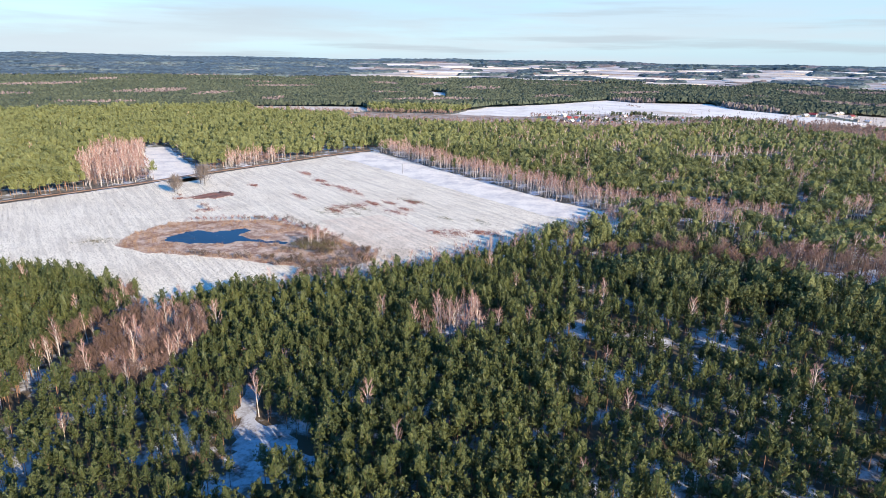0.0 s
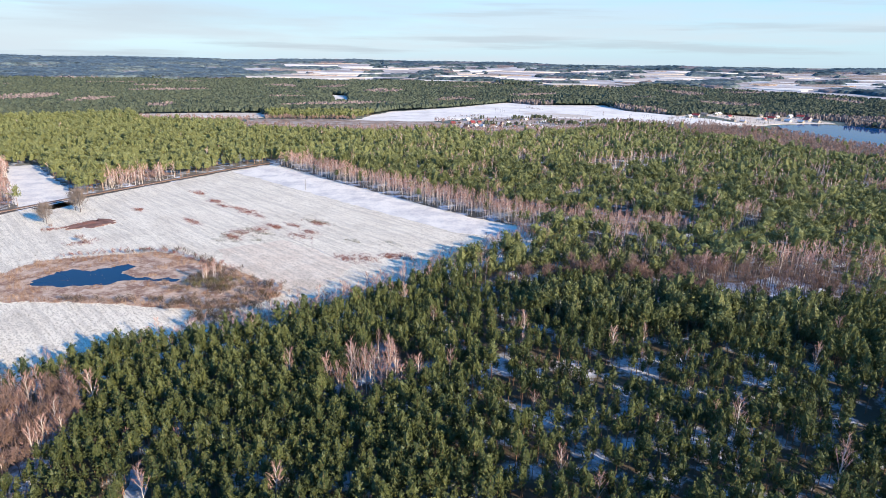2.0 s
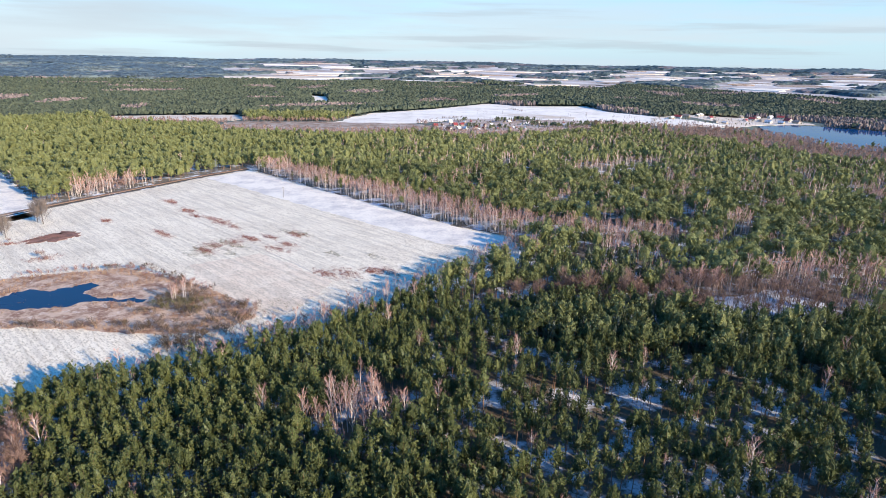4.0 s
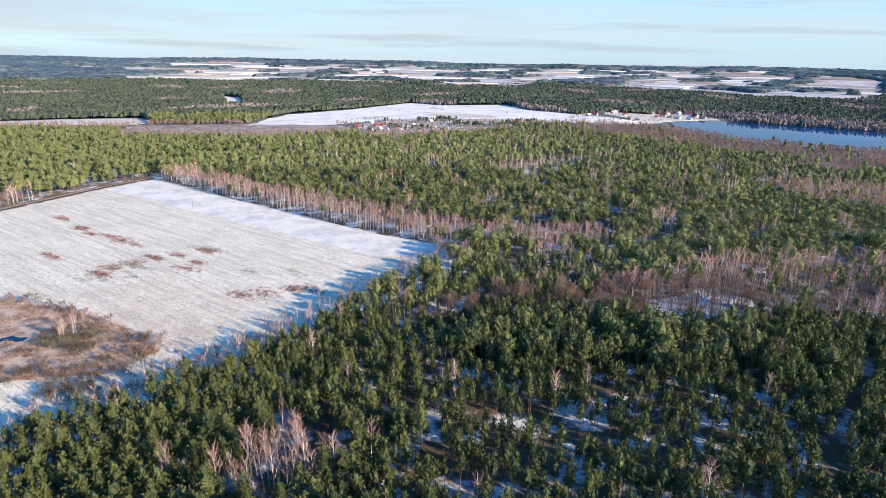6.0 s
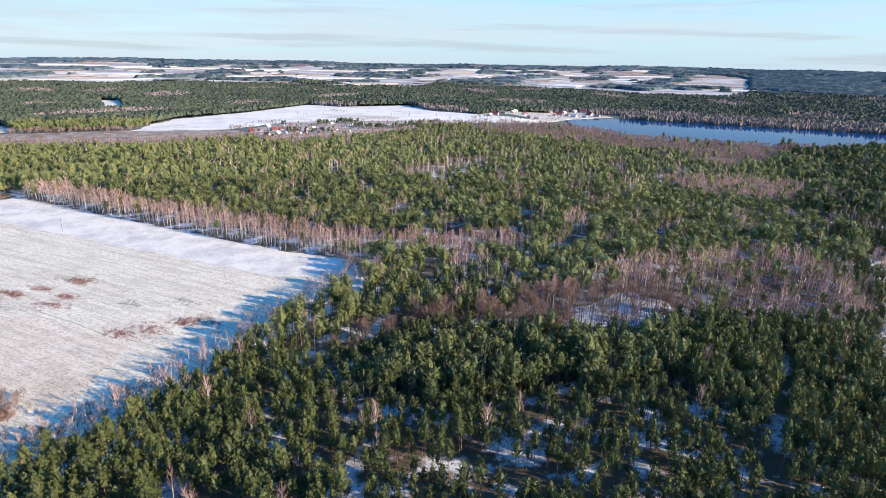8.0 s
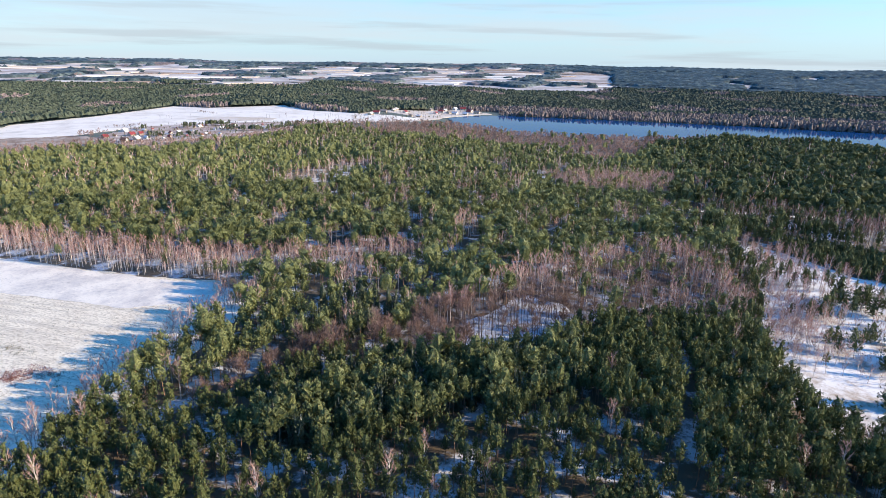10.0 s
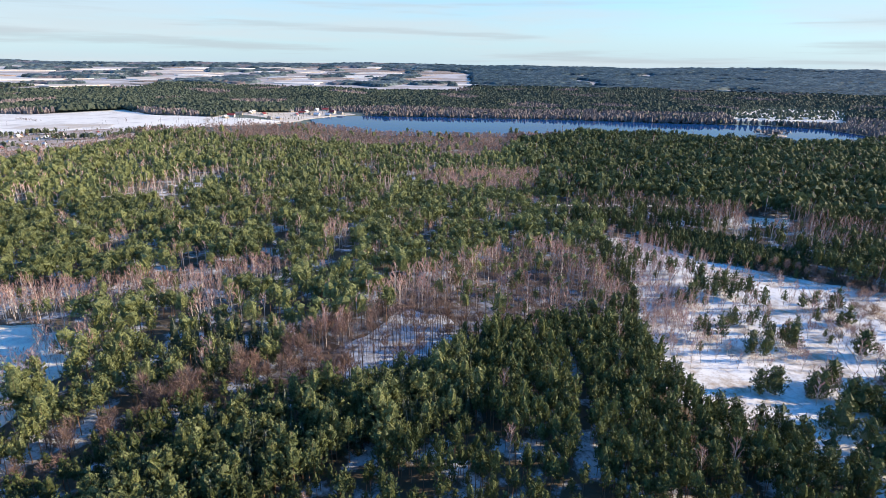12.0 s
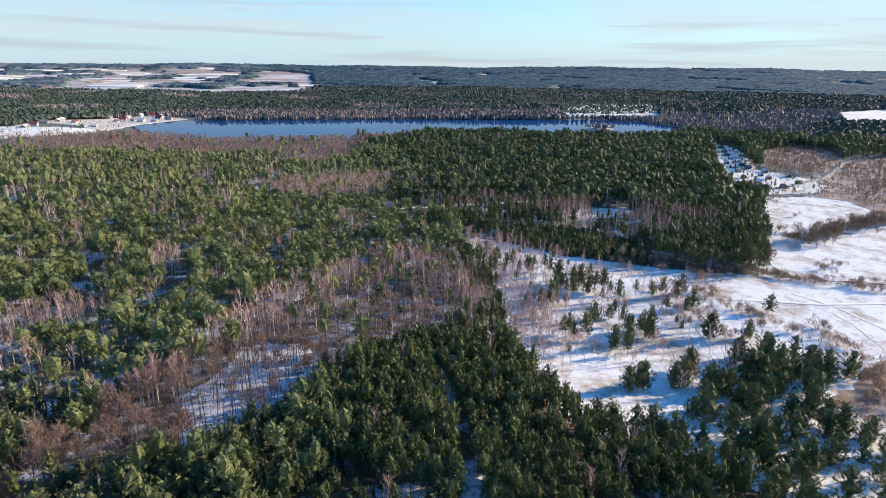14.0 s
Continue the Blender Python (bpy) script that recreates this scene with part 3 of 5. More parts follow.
def blunt_crown(seed, height, radius, base):
    """A far pine: an uneven, blunt crown of six faces."""
    rng = np.random.default_rng(seed)
    r = [np.array((radius * k * math.cos(a), radius * k * math.sin(a), height * (base + dz))) for a, k, dz in zip(rng.uniform(0, 1.5) + np.arange(4) * math.pi / 2, rng.uniform(0.75, 1.2, 4), rng.uniform(-0.1, 0.15, 4))]
    s, t = (np.array((radius * x, radius * y, height * z)) for x, y, z in ((rng.uniform(0.25, 0.6), rng.normal(0, 0.2), rng.uniform(0.85, 1.0)), (-rng.uniform(0.25, 0.6), rng.normal(0, 0.2), rng.uniform(0.85, 1.0))))
    return np.zeros((0, 3, 3)), np.array([(r[0], r[1], s), (r[1], t, s), (r[1], r[2], t), (r[2], r[3], t), (r[3], s, t), (r[3], r[0], s)])


def birch(seed, height, boughs, twigs, width, base=0.30, trunk_sides=4, spread_by=0.42, stout=1.0):
    """A leafless birch: a pale trunk, pale boughs that sweep steeply up into a spindle-shaped crown, and reddish twigs at their ends."""
    rng = np.random.default_rng(seed)
    bend = rng.normal(0, 0.3, 2)
    mid = (bend[0] * 0.5, bend[1] * 0.5, height * 0.5)
    trunk = limb((0, 0, -0.4), mid, height * 0.010 * stout, height * 0.007 * stout, trunk_sides)
    trunk += limb(mid, (bend[0], bend[1], height * 0.97), height * 0.007 * stout, 0.0, 3)
    crown = []
    for i in range(boughs):
        u = (i + rng.uniform(0.2, 0.8)) / boughs
        z0 = height * (base + (0.86 - base) * u)
        a = i * 2.399963 + rng.normal(0, 0.35)
        n = min(height * (0.36 - 0.24 * u) * rng.uniform(0.8, 1.15), (height * 1.02 - z0) / 0.85)
        out = spread_by * rng.uniform(0.75, 1.2)
        root = np.array((bend[0] * z0 / height, bend[1] * z0 / height, z0))
        tip = root + np.array((math.cos(a) * n * out, math.sin(a) * n * out, n * 0.9))
        trunk += limb(root, tip, height * 0.0042 * stout, 0.0, 3)
        way = (tip - root) / np.linalg.norm(tip - root)
        for _ in range(twigs):
            k = rng.uniform(0.25, 1.0)
            p = root + (tip - root) * k
            d = way + rng.normal(0, 0.34, 3)
            d /= np.linalg.norm(d)
            w = np.cross(d, rng.normal(0, 1, 3))
            w /= np.linalg.norm(w)
            crown.append((p - w * width, p + w * width, p + d * height * rng.uniform(0.06, 0.12)))
    return np.array(trunk), np.array(crown)


def lump(seed, height, radius, sides, base=0.5):
    """A far tree: the blunt, ragged top of a crown, of very few faces."""
    rng = np.random.default_rng(seed)
    ring = [np.array((radius * rng.uniform(0.7, 1.2) * math.cos(2 * math.pi * i / sides), radius * rng.uniform(0.7, 1.2) * math.sin(2 * math.pi * i / sides), height * (base + rng.uniform(-0.15, 0.25)))) for i in range(sides)]
    top = np.array((rng.normal(0, 0.3) * radius, rng.normal(0, 0.3) * radius, height))
    return np.zeros((0, 3, 3)), np.array([(ring[i], ring[(i + 1) % sides], top) for i in range(sides)])


def woods(name, kinds, p, size, tone, mats, label, category, seed, squash=0.0):
    """Many trees as one mesh: kinds are tree shapes, p their places, size their scale, tone their shade."""
    if not len(p):
        return None
    rng = np.random.default_rng(seed)
    pick = rng.integers(0, len(kinds), len(p))
    soup, index, tones = [], [], []
    z = land(p[:, 0], p[:, 1])
    for k, (trunk, crown) in enumerate(kinds):
        at = np.where(pick == k)[0]
        if not len(at):
            continue
        both = np.concatenate([trunk, crown]) if len(trunk) else crown
        a = rng.uniform(0, 2 * math.pi, len(at))
        s = size[at]
        wide = s * rng.uniform(0.88, 1.12, len(at))
        x, y, h = (both[..., i].ravel() for i in range(3))
        c, d = np.cos(a) * wide, np.sin(a) * wide
        v = np.empty((len(at), len(x), 3), np.float32)
        v[..., 0] = c[:, None] * x - d[:, None] * y + p[at, 0][:, None]
        v[..., 1] = d[:, None] * x + c[:, None] * y + p[at, 1][:, None]
        v[..., 2] = s[:, None] * h + z[at][:, None]
        soup.append(v.reshape(-1, 3))
        index.append(np.tile(np.r_[np.ones(len(trunk), np.int32), np.zeros(len(crown), np.int32)], len(at)))
        tones.append(np.repeat(tone[at], len(x)))
    v = np.concatenate(soup)
    me = tri_mesh(name, v, np.arange(len(v)).reshape(-1, 3), mats, np.concatenate(index), np.concatenate(tones))
    return tagged(new(name, me), label, category, kind="stuff")


def tree_thing(name, shape, mats, label, category, group, tone=0.4):
    """One tree that stands for itself: trunk and crown under an empty."""
    root = tagged(new(name), label, category, group)
    for pname, soup, mat in (("trunk", shape[0], mats[1]), ("crown", shape[1], mats[0])):
        v = soup.reshape(-1, 3)
        ob = new(pname, tri_mesh(name + "_" + pname, v, np.arange(len(v)).reshape(-1, 3), [mat], tone=np.full(len(v), tone)))
        ob.parent = root
    return root


def plant(models, p, size, seed, tilt=1.5):
    """The model trees and their copies at the places p."""
    rng = np.random.default_rng(seed)
    for i, (x, y) in enumerate(p):
        m = pose(x, y, float(land(x, y)), rng.normal(0, tilt), rng.normal(0, tilt), rng.uniform(0, 360))
        if i < len(models):
            one = models[i]
            one.matrix_basis = m
        else:
            one = copy_thing(models[rng.integers(0, len(models))], m)
        one.scale = (size[i],) * 3
    for spare in models[len(p):]:
        for o in (*spare.children_recursive, spare):
            bpy.data.objects.remove(o)


# ---- ground ----


def ground_sheet():
    """One sheet from under the camera to the horizon; it dips under the lake."""
    def steps(lo, hi, fine):
        inner = np.arange(lo, hi + 1, fine)
        grow = [fine]
        while sum(grow) < 5200:
            grow.append(grow[-1] * 1.09)
        out = np.cumsum(grow)
        return np.r_[lo - out[::-1], inner, hi + out]
    xs, ys = steps(-300, 640, 10), steps(-60, 640, 10)
    gx, gy = np.meshgrid(xs, ys)
    p = np.stack([gx.ravel(), gy.ravel()], 1)
    d = np.hypot(*(p - EYE_MID).T)
    p = np.where((d > 4900)[:, None], (p - EYE_MID) * (4900 / np.maximum(d, 1))[:, None] + EYE_MID, p)
    z = land(p[:, 0], p[:, 1])
    z = z - 4.0 * inside(p, LAKE) - 1.2 * inside(p, POND)
    n = len(xs)
    i, j = np.meshgrid(np.arange(n - 1), np.arange(len(ys) - 1))
    a = (j * n + i).ravel()
    f = np.stack([a, a + 1, a + n + 1, a + n], 1)
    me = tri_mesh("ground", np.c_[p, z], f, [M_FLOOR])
    me.polygons.foreach_set("use_smooth", np.ones(len(f), bool))
    return tagged(new("ground", me), "forest floor of brown needles under patchy snow", "ground", kind="structure")


ground_sheet()
sheet("field", FIELD, M_FIELD, 0.10, 5, 0.6, 2, "wide stubble field under thin wind-blown snow", "field")
sheet("reed_bed", REEDS, M_REED, 0.16, 3, 0.9, 3, "brown reed bed round a small pond", "reed bed")
sheet("pond", POND, M_POND, 0.22, 2, 0.8, 4, "small dark blue open pond among reeds", "pond")
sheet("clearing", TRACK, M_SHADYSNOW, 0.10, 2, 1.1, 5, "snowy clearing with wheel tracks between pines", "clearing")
sheet("meadow", MEADOW, M_MEADOW, 0.10, 5, 1.0, 6, "snowy meadow with dry grass showing through", "meadow", cell=40)
sheet("meadow", MEADOW_EAST, M_MEADOW, 0.12, 5, 1.0, 7, "snowy meadow beyond a shrub-lined ditch", "meadow", cell=40)
sheet("glade", GAP, M_SNOW, 0.10, 5, 0.8, 8, "snow-covered ride leading into the forest", "clearing")
sheet("glade", HILL_GLADE, M_SNOW, 0.12, 5, 0.8, 9, "small snowy glade in the woods", "clearing")
sheet("glade", [(440, 320), (461, 293), (497, 249), (530, 210), (528, 206), (495, 245), (459, 288), (438, 315)], M_SNOW, 0.12, 5, 0.8, 27, "snowy ride between bare trees", "clearing")
sheet("glade", LAKE_GLADE, M_SNOW, 0.12, 5, 0.8, 10, "small snowy glade in the woods", "clearing")
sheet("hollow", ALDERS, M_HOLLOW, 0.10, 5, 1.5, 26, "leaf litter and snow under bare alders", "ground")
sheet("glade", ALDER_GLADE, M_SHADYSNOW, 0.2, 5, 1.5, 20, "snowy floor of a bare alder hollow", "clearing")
sheet("snow_strip", [(-95, 546), (-66, 580), (-4, 492), (50, 414), (81, 370), (102, 347), (95, 326), (64, 339), (11, 408), (-62, 505)], M_SNOW, 0.16, 5, 0.7, 21, "clean white snow strip along the birch row", "field")
sheet("stubble_plot", [(-65, 322), (-33, 336), (-13, 311), (3, 290), (-6, 268), (-20, 250), (-36, 262), (-52, 289)], M_STUBBLE, 0.15, 2.5, 0.7, 22, "plot of beige stubble with thin snow", "field")
sheet("edge_strip", EDGE_STRIP, M_SNOW, 0.13, 4, 1.0, 31, "shaded snow between the field and the pines", "ground")
sheet("lake", LAKE, M_LAKE, 0.2, 12, 2.0, 11, "long blue lake with calm dark margins", "lake")
sheet("far_field", WHITE_FIELD, M_FARSNOW, 0.3, 15, 3, 12, "large white snow field beyond the forest", "field", cell=120)
sheet("bare_patch", [(320, 1123), (363, 1150), (443, 1115), (455, 1070), (431, 1040), (370, 1068)], M_PALE, 0.5, 10, 2, 35, "greyish bare patch in the far snow field", "field", cell=120)
sheet("village_ground", VILLAGE, M_GARDEN, 0.45, 10, 2, 13, "brown and snowy gardens of a village", "ground")
sheet("hamlet_ground", HAMLET, M_PALE, 0.45, 10, 2, 14, "pale grass and snow at the lake's end", "ground")
sheet("brushland", BRUSHLAND, M_SCRUBGROUND, 0.16, 8, 2, 32, "brown brushland with patches of snow by the road", "ground", cell=60)
sheet("valley_floor", VALLEY, M_SCRUBGROUND, 0.18, 8, 2, 33, "snowy brown ground between cabins and forest", "ground", cell=60)
sheet("cabin_ground", CABINS, M_SNOW, 0.3, 8, 2, 15, "snow-covered holiday plots between trees", "ground")
sheet("far_meadow", FAR_MEADOW, M_PALE, 0.4, 12, 3, 16, "pale dry meadow strip in the forest", "meadow", cell=120)
sheet("shore_clearing", SHORE_SNOW, M_FARSNOW, 0.5, 15, 4, 17, "snowy clearing on the far shore", "clearing", cell=120)
sheet("far_clearing", EAST_FIELD, M_FARSNOW, 0.5, 15, 4, 28, "snowy field far behind the cabins", "field", cell=120)
sheet("far_clearing", SMALL_CLEARING, M_FARSNOW, 0.5, 10, 2, 18, "small snowy clearing in distant woods", "clearing", cell=120)
sheet("scrub_ground", SCRUB_VILLAGE, M_SCRUBGROUND, 0.25, 10, 3, 19, "brown scrub land before the village", "ground", cell=120)
ribbon("farm_track", FARM_ROAD, 2.4, M_ROAD, 0.18, "dark wet farm track along the field's far edge")
ribbon("track_verge", [(x - 3.6, y + 2.8) for x, y in FARM_ROAD], 4.5, M_VERGE, 0.14, "strip of dry grass beside the farm track", "verge")
ribbon("gravel_road", CABIN_ROAD, 6.0, M_GRAVEL, 0.35, "pale sandy road winding between snowy meadows")

# far fields between the woods, towards the horizon
frng = np.random.default_rng(42)
FAR_PLOTS = []
for i in range(230):
    bearing, dist = radians(frng.uniform(-42, 112)), 2480 + 2150 * frng.uniform() ** 1.3
    deg = math.degrees(bearing)
    share = 0.95 if -8 < deg < 54 else 0.25 if deg <= -8 else 0.14
    if frng.uniform() > share or (deg > 30 and dist < 2800):
        continue
    c = np.array((EYE_MID[0] + dist * math.sin(bearing), EYE_MID[1] + dist * math.cos(bearing)))
    slant = bearing + frng.normal(0, 0.25)
    along, out = np.array((math.cos(slant), -math.sin(slant))), np.array((math.sin(slant), math.cos(slant)))
    w, deep = frng.uniform(50, 280), frng.uniform(30, 95)
    if deg > 54 or deg < -8:
        w, deep = w * 0.6, deep * 0.6
    FAR_PLOTS.append((c, along, out, w, deep))
    poly = [c + along * w * math.cos(a) * frng.uniform(0.7, 1.1) + out * deep * math.sin(a) * frng.uniform(0.7, 1.1) for a in np.linspace(0, 2 * math.pi, 9)[:-1]]
    sheet("distant_field", poly, (M_FARSNOW, M_PALE, M_SCRUBGROUND)[int(frng.choice(3, p=(0.28, 0.44, 0.28)))], 3.0, 60, 6, 200 + i, "distant field pale with snow and dry grass", "field")

# ---- forest ----


def grid(lo, hi, gap, seed):
    """Places on a loose grid."""
    rng = np.random.default_rng(seed)
    xs, ys = np.arange(lo[0], hi[0], gap), np.arange(lo[1], hi[1], gap * 0.92)
    gx, gy = np.meshgrid(xs, ys)
    gx = gx + (np.arange(len(ys)) % 2)[:, None] * gap * 0.5
    p = np.stack([gx.ravel(), gy.ravel()], 1)
    return p + rng.uniform(-0.36, 0.36, p.shape) * gap


def open_land(p):
    out = np.zeros(len(p), bool)
    for poly in OPEN_LAND:
        out |= inside(p, poly)
    for x, y, r in OPENINGS:
        out |= np.hypot(p[:, 0] - x, p[:, 1] - y) < r
    out |= near_line(p, RIDE, 4.8) | near_line(p, FARM_ROAD, 7) | near_line(p, CABIN_ROAD, 6)
    out |= inside(p, EDGE_STRIP) | ((p[:, 0] > 380) & (p[:, 0] < 450) & (p[:, 1] < 70))
    out |= near_line(p, [(208, 178), (188, 163), (165, 151), (130, 130)], 2.2)
    out |= near_line(p, [(440, 318), (462, 290), (498, 247), (530, 209)], 5)
    return out


HILL_ROAD = [(440, 320), (461, 293), (497, 249), (530, 210), (528, 206), (495, 245), (459, 288), (438, 315)]
NORTH_GLADE = [(222, 512), (268, 542), (318, 562), (326, 552), (276, 530), (230, 504)]
FAR_OPEN = [WHITE_FIELD, VILLAGE, HAMLET, FAR_MEADOW, SMALL_CLEARING, CABINS, HILL_GLADE, LAKE_GLADE, HILL_ROAD, SCRUB_VILLAGE, NORTH_GLADE, EAST_FIELD, VALLEY]


def before_open(p, reach):
    """Places just short of far open land, seen from the walk's side, where only low growth stands."""
    out = np.zeros(len(p), bool)
    for k in np.arange(0.02, reach + 0.001, 0.02):
        q = p + (p - EYE_MID) * k
        for poly in FAR_OPEN:
            out |= inside(q, poly)
    return out


def split(p):
    """The place's distance and bearing from the walk's middle."""
    d = p - EYE_MID
    return np.hypot(d[:, 0], d[:, 1]), np.degrees(np.arctan2(d[:, 0], d[:, 1]))


def before_hill_glade(p):
    """The bare young growth short of the glades on the rise."""
    out = np.zeros(len(p), bool)
    for k in np.arange(0.0, 0.15, 0.02):
        q = p + (p - EYE_MID) * k
        for poly in (HILL_GLADE, HILL_ROAD, [(512, 187), (525, 159), (484, 152), (470, 179)]):
            out |= inside(q, poly)
    return out


def hill(p):
    """The dense dark pine wood on the rise before the lake."""
    return (p[:, 0] > 385) & (p[:, 1] < 0.72 * p[:, 0] - 20 + 60 * patchy(p, 45, 2.0))


def MATURE(p):
    """Where the older, broad-crowned pines stand: north and east of the alders and the field."""
    return (p[:, 1] > 262 - 0.1 * p[:, 0]) & (p[:, 0] > 20) | (p[:, 0] > 330) & (p[:, 1] > 330) | (p[:, 0] < -112) & (p[:, 1] > 330) | (p[:, 1] > 480)


def species(p, seed):
    """0 pine, 1 birch, 2 alder, 3 spruce, 4 low young pine, 5 scrub."""
    rng = np.random.default_rng(seed)
    u = rng.uniform(0, 1, len(p))
    s = np.zeros(len(p), int)
    east = (p[:, 0] + 0.2 * p[:, 1] > 110)
    mixed = np.where(east & ((p[:, 0] > 220) | (p[:, 1] > 235)), 0.05, np.where(p[:, 0] < 30, 0.006, 0.018)) * (1 + 1.6 * patchy(p, 22, 2.0))
    s[MATURE(p)] = 6
    s[hill(p)] = 0
    s[u < mixed] = 1
    s[(patchy(p, 22, 5.0) > 0.38) & (p[:, 1] > 290) & (p[:, 0] > 60) & (p[:, 0] < 560) & (u < 0.8)] = 1
    s[inside(p, BIRCHES_WEST) | inside(p, BIRCHES_MID) | (near_line(p, [(x - 6, y) for x, y in RIDE], 2.5) & (u < 0.5))] = 1
    s[(inside(p, BIRCHES_WEST) | near_line(p, RIDE, 12)) & (s == 1) & (u * 7 % 1 < 0.62)] = 2
    s[near_line(p, BIRCH_ROW, 15) & (u < 0.97)] = 1
    alder = inside(p, ALDERS)
    s[alder] = np.where(u[alder] < 0.55, 2, 7)
    s[near_line(p, ALDER_STRIP, 7.5) & (u < 0.85)] = 2
    s[alder & (p[:, 0] > 205) & (u > 0.55)] = 1
    s[alder & near_line(p, ALDER_BIRCHES, 9) & (u > 0.08)] = 1
    s[alder & (p[:, 0] > 170) & (u * 13 % 1 < 0.13)] = 6
    s[inside(p, ALDER_GLADE) & (u > 0.05)] = 7
    s[inside(p, BARE_A) | inside(p, BARE_B)] = 1
    s[(inside(p, BARE_A) | inside(p, BARE_B)) & (u < 0.45)] = 5
    s[(inside(p, SCRUB_LAKE) | inside(p, SCRUB_VILLAGE) | inside(p, SHORE_STRIP)) & (u < 0.97)] = 5
    s[inside(p, SCRUB_MID) & (u < 0.8)] = 1
    s[inside(p, DARK_BLOCK) & (u > 0.03)] = 0
    s[inside(p, SPRUCES)] = np.where(u[inside(p, SPRUCES)] > 0.62, 3, 6)
    s[inside(p, NORTH_SPRUCES) & (u > 0.35)] = 3
    s[inside(p, [(426, 190), (462, 200), (452, 120), (422, 110)]) & (u < 0.75)] = 1
    s[near_line(p, [(468, 255), (452, 211), (484, 165), (470, 137), (474, 106)], 11) & (u < 0.85)] = 1
    s[near_line(p, [(215, 520), (268, 556), (322, 572)], 14)] = 1
    s[before_hill_glade(p) & (u < 0.8)] = 5
    s[before_hill_glade(p) & (u < 0.3)] = 1
    s[inside(p, YOUNG_PINES)] = 4
    s[(split(p)[0] > 600) & before_open(p, 0.12)] = 5
    return s


near_kinds = {
    0: [conifer(10 + i, 35, 4, 0.68, 10.6, 1.72, 0.52, near_pine_shape, slim=0.55, thick=0.68) for i in range(10)],
    1: [birch(30 + i, 12.5, 12, 19, 0.036, spread_by=0.36, stout=1.2) for i in range(7)],
    2: [bare_tree(40 + i, 10.5, 2.3, 14, 22, 0.058, base=0.36, upright=0.9) for i in range(5)],
    7: [bare_tree(90 + i, 10.0, 1.3, 8, 6, 0.05, base=0.5, stout=0.9) for i in range(4)],
    3: [conifer(50 + i, 50, 4, 0.75, 11.0, 2.0, 0.10, spruce_shape, slim=0.5) for i in range(5)],
    4: [conifer(60 + i, 30, 4, 0.8, 6.0, 1.9, 0.06, pine_shape) for i in range(3)],
    5: [bare_tree(70 + i, 4.5, 2.0, 9, 8, 0.06, base=0.05) for i in range(3)],
    6: [conifer(80 + i, 40, 4, 0.96, 13.2, 2.75, 0.50, pine_shape, slim=0.52, thick=0.64) for i in range(8)],
}
mid_kinds = {
    0: [conifer(110 + i, 26, 3, 0.95, 12.0, 2.35, 0.42, pine_shape, 2, 5, 3, 0.55, 1.4, thick=0.62) for i in range(8)],
    1: [birch(130 + i, 12.6, 6, 11, 0.09, trunk_sides=3, spread_by=0.38, stout=1.2) for i in range(7)],
    2: [bare_tree(140 + i, 11.0, 1.9, 8, 7, 0.09, base=0.36, trunk_sides=3, upright=0.8) for i in range(4)],
    3: [conifer(150 + i, 18, 3, 1.2, 12.0, 2.3, 0.12, spruce_shape, 2, 5, 3, 0.5, thick=0.75) for i in range(3)],
    4: [conifer(160 + i, 9, 3, 1.2, 6.0, 1.9, 0.06, pine_shape, 2, 5, 3, 0.42) for i in range(3)],
    5: [bare_tree(170 + i, 4.5, 2.4, 6, 6, 0.12, base=0.05, trunk_sides=3) for i in range(3)],
    6: [conifer(180 + i, 28, 3, 1.05, 13.2, 3.25, 0.48, pine_shape, 2, 5, 3, 0.55, 1.4, thick=0.78) for i in range(10)],
}
far_kinds = {
    0: [conifer(210 + i, 5, 2, 1.9, 12.6, 3.4, 0.36, pine_shape, 2, 4, 3, 0.6, 1.6, thick=0.9) for i in range(12)],
    1: [birch(230 + i, 12.5, 3, 6, 0.24, trunk_sides=3, spread_by=0.5, stout=1.6) for i in range(5)],
    5: [bare_tree(270 + i, 6.5, 2.8, 4, 6, 0.34, base=0.05, trunk_sides=3) for i in range(4)],
}
mid_kinds[7] = mid_kinds[2]
far_kinds[7], far_kinds[2], far_kinds[3], far_kinds[4], far_kinds[6] = far_kinds[1], far_kinds[1], far_kinds[0], far_kinds[0], far_kinds[0]
KIND_INFO = {
    0: ("pine_forest", (M_PINE, M_PINEBARK), "dense green pine forest, crowns lit by low sun", "pine"),
    1: ("birch_wood", (M_TWIG, M_BIRCHBARK), "leafless birches with pale trunks and reddish twigs", "birch"),
    2: ("alder_wood", (M_ALDER, M_DARKBARK), "leafless brown alders on snowy ground", "alder"),
    7: ("thin_alders", (M_ALDER, M_DARKBARK), "thin dark alder stems over shaded snow", "alder"),
    3: ("spruce_wood", (M_SPRUCE, M_PINEBARK), "dark pointed spruces dusted with snow", "spruce"),
    4: ("young_pines", (M_PINE, M_PINEBARK), "thicket of low dark young pines", "pine"),
    5: ("scrub", (M_SHRUB, M_DARKBARK), "low reddish-brown leafless scrub", "scrub"),
    6: ("mature_pines", (M_OLDPINE, M_PINEBARK), "taller pines with broad crowns and gaps between", "pine"),
}
SINGLE_INFO = {
    0: ("pine_tree", 260, "slender green pine standing in the dense forest", "pines of the near stand"),
    1: ("birch_tree", 110, "leafless birch with pale trunk and reddish twigs", "birches among the pines"),
    2: ("alder_tree", 60, "leafless brown alder on snowy ground", "alders of the wet hollow"),
    3: ("spruce_tree", 60, "dark pointed spruce dusted with snow", "spruces by the alders"),
    6: ("tall_pine", 60, "tall broad-crowned pine in open forest", "tall pines"),
}
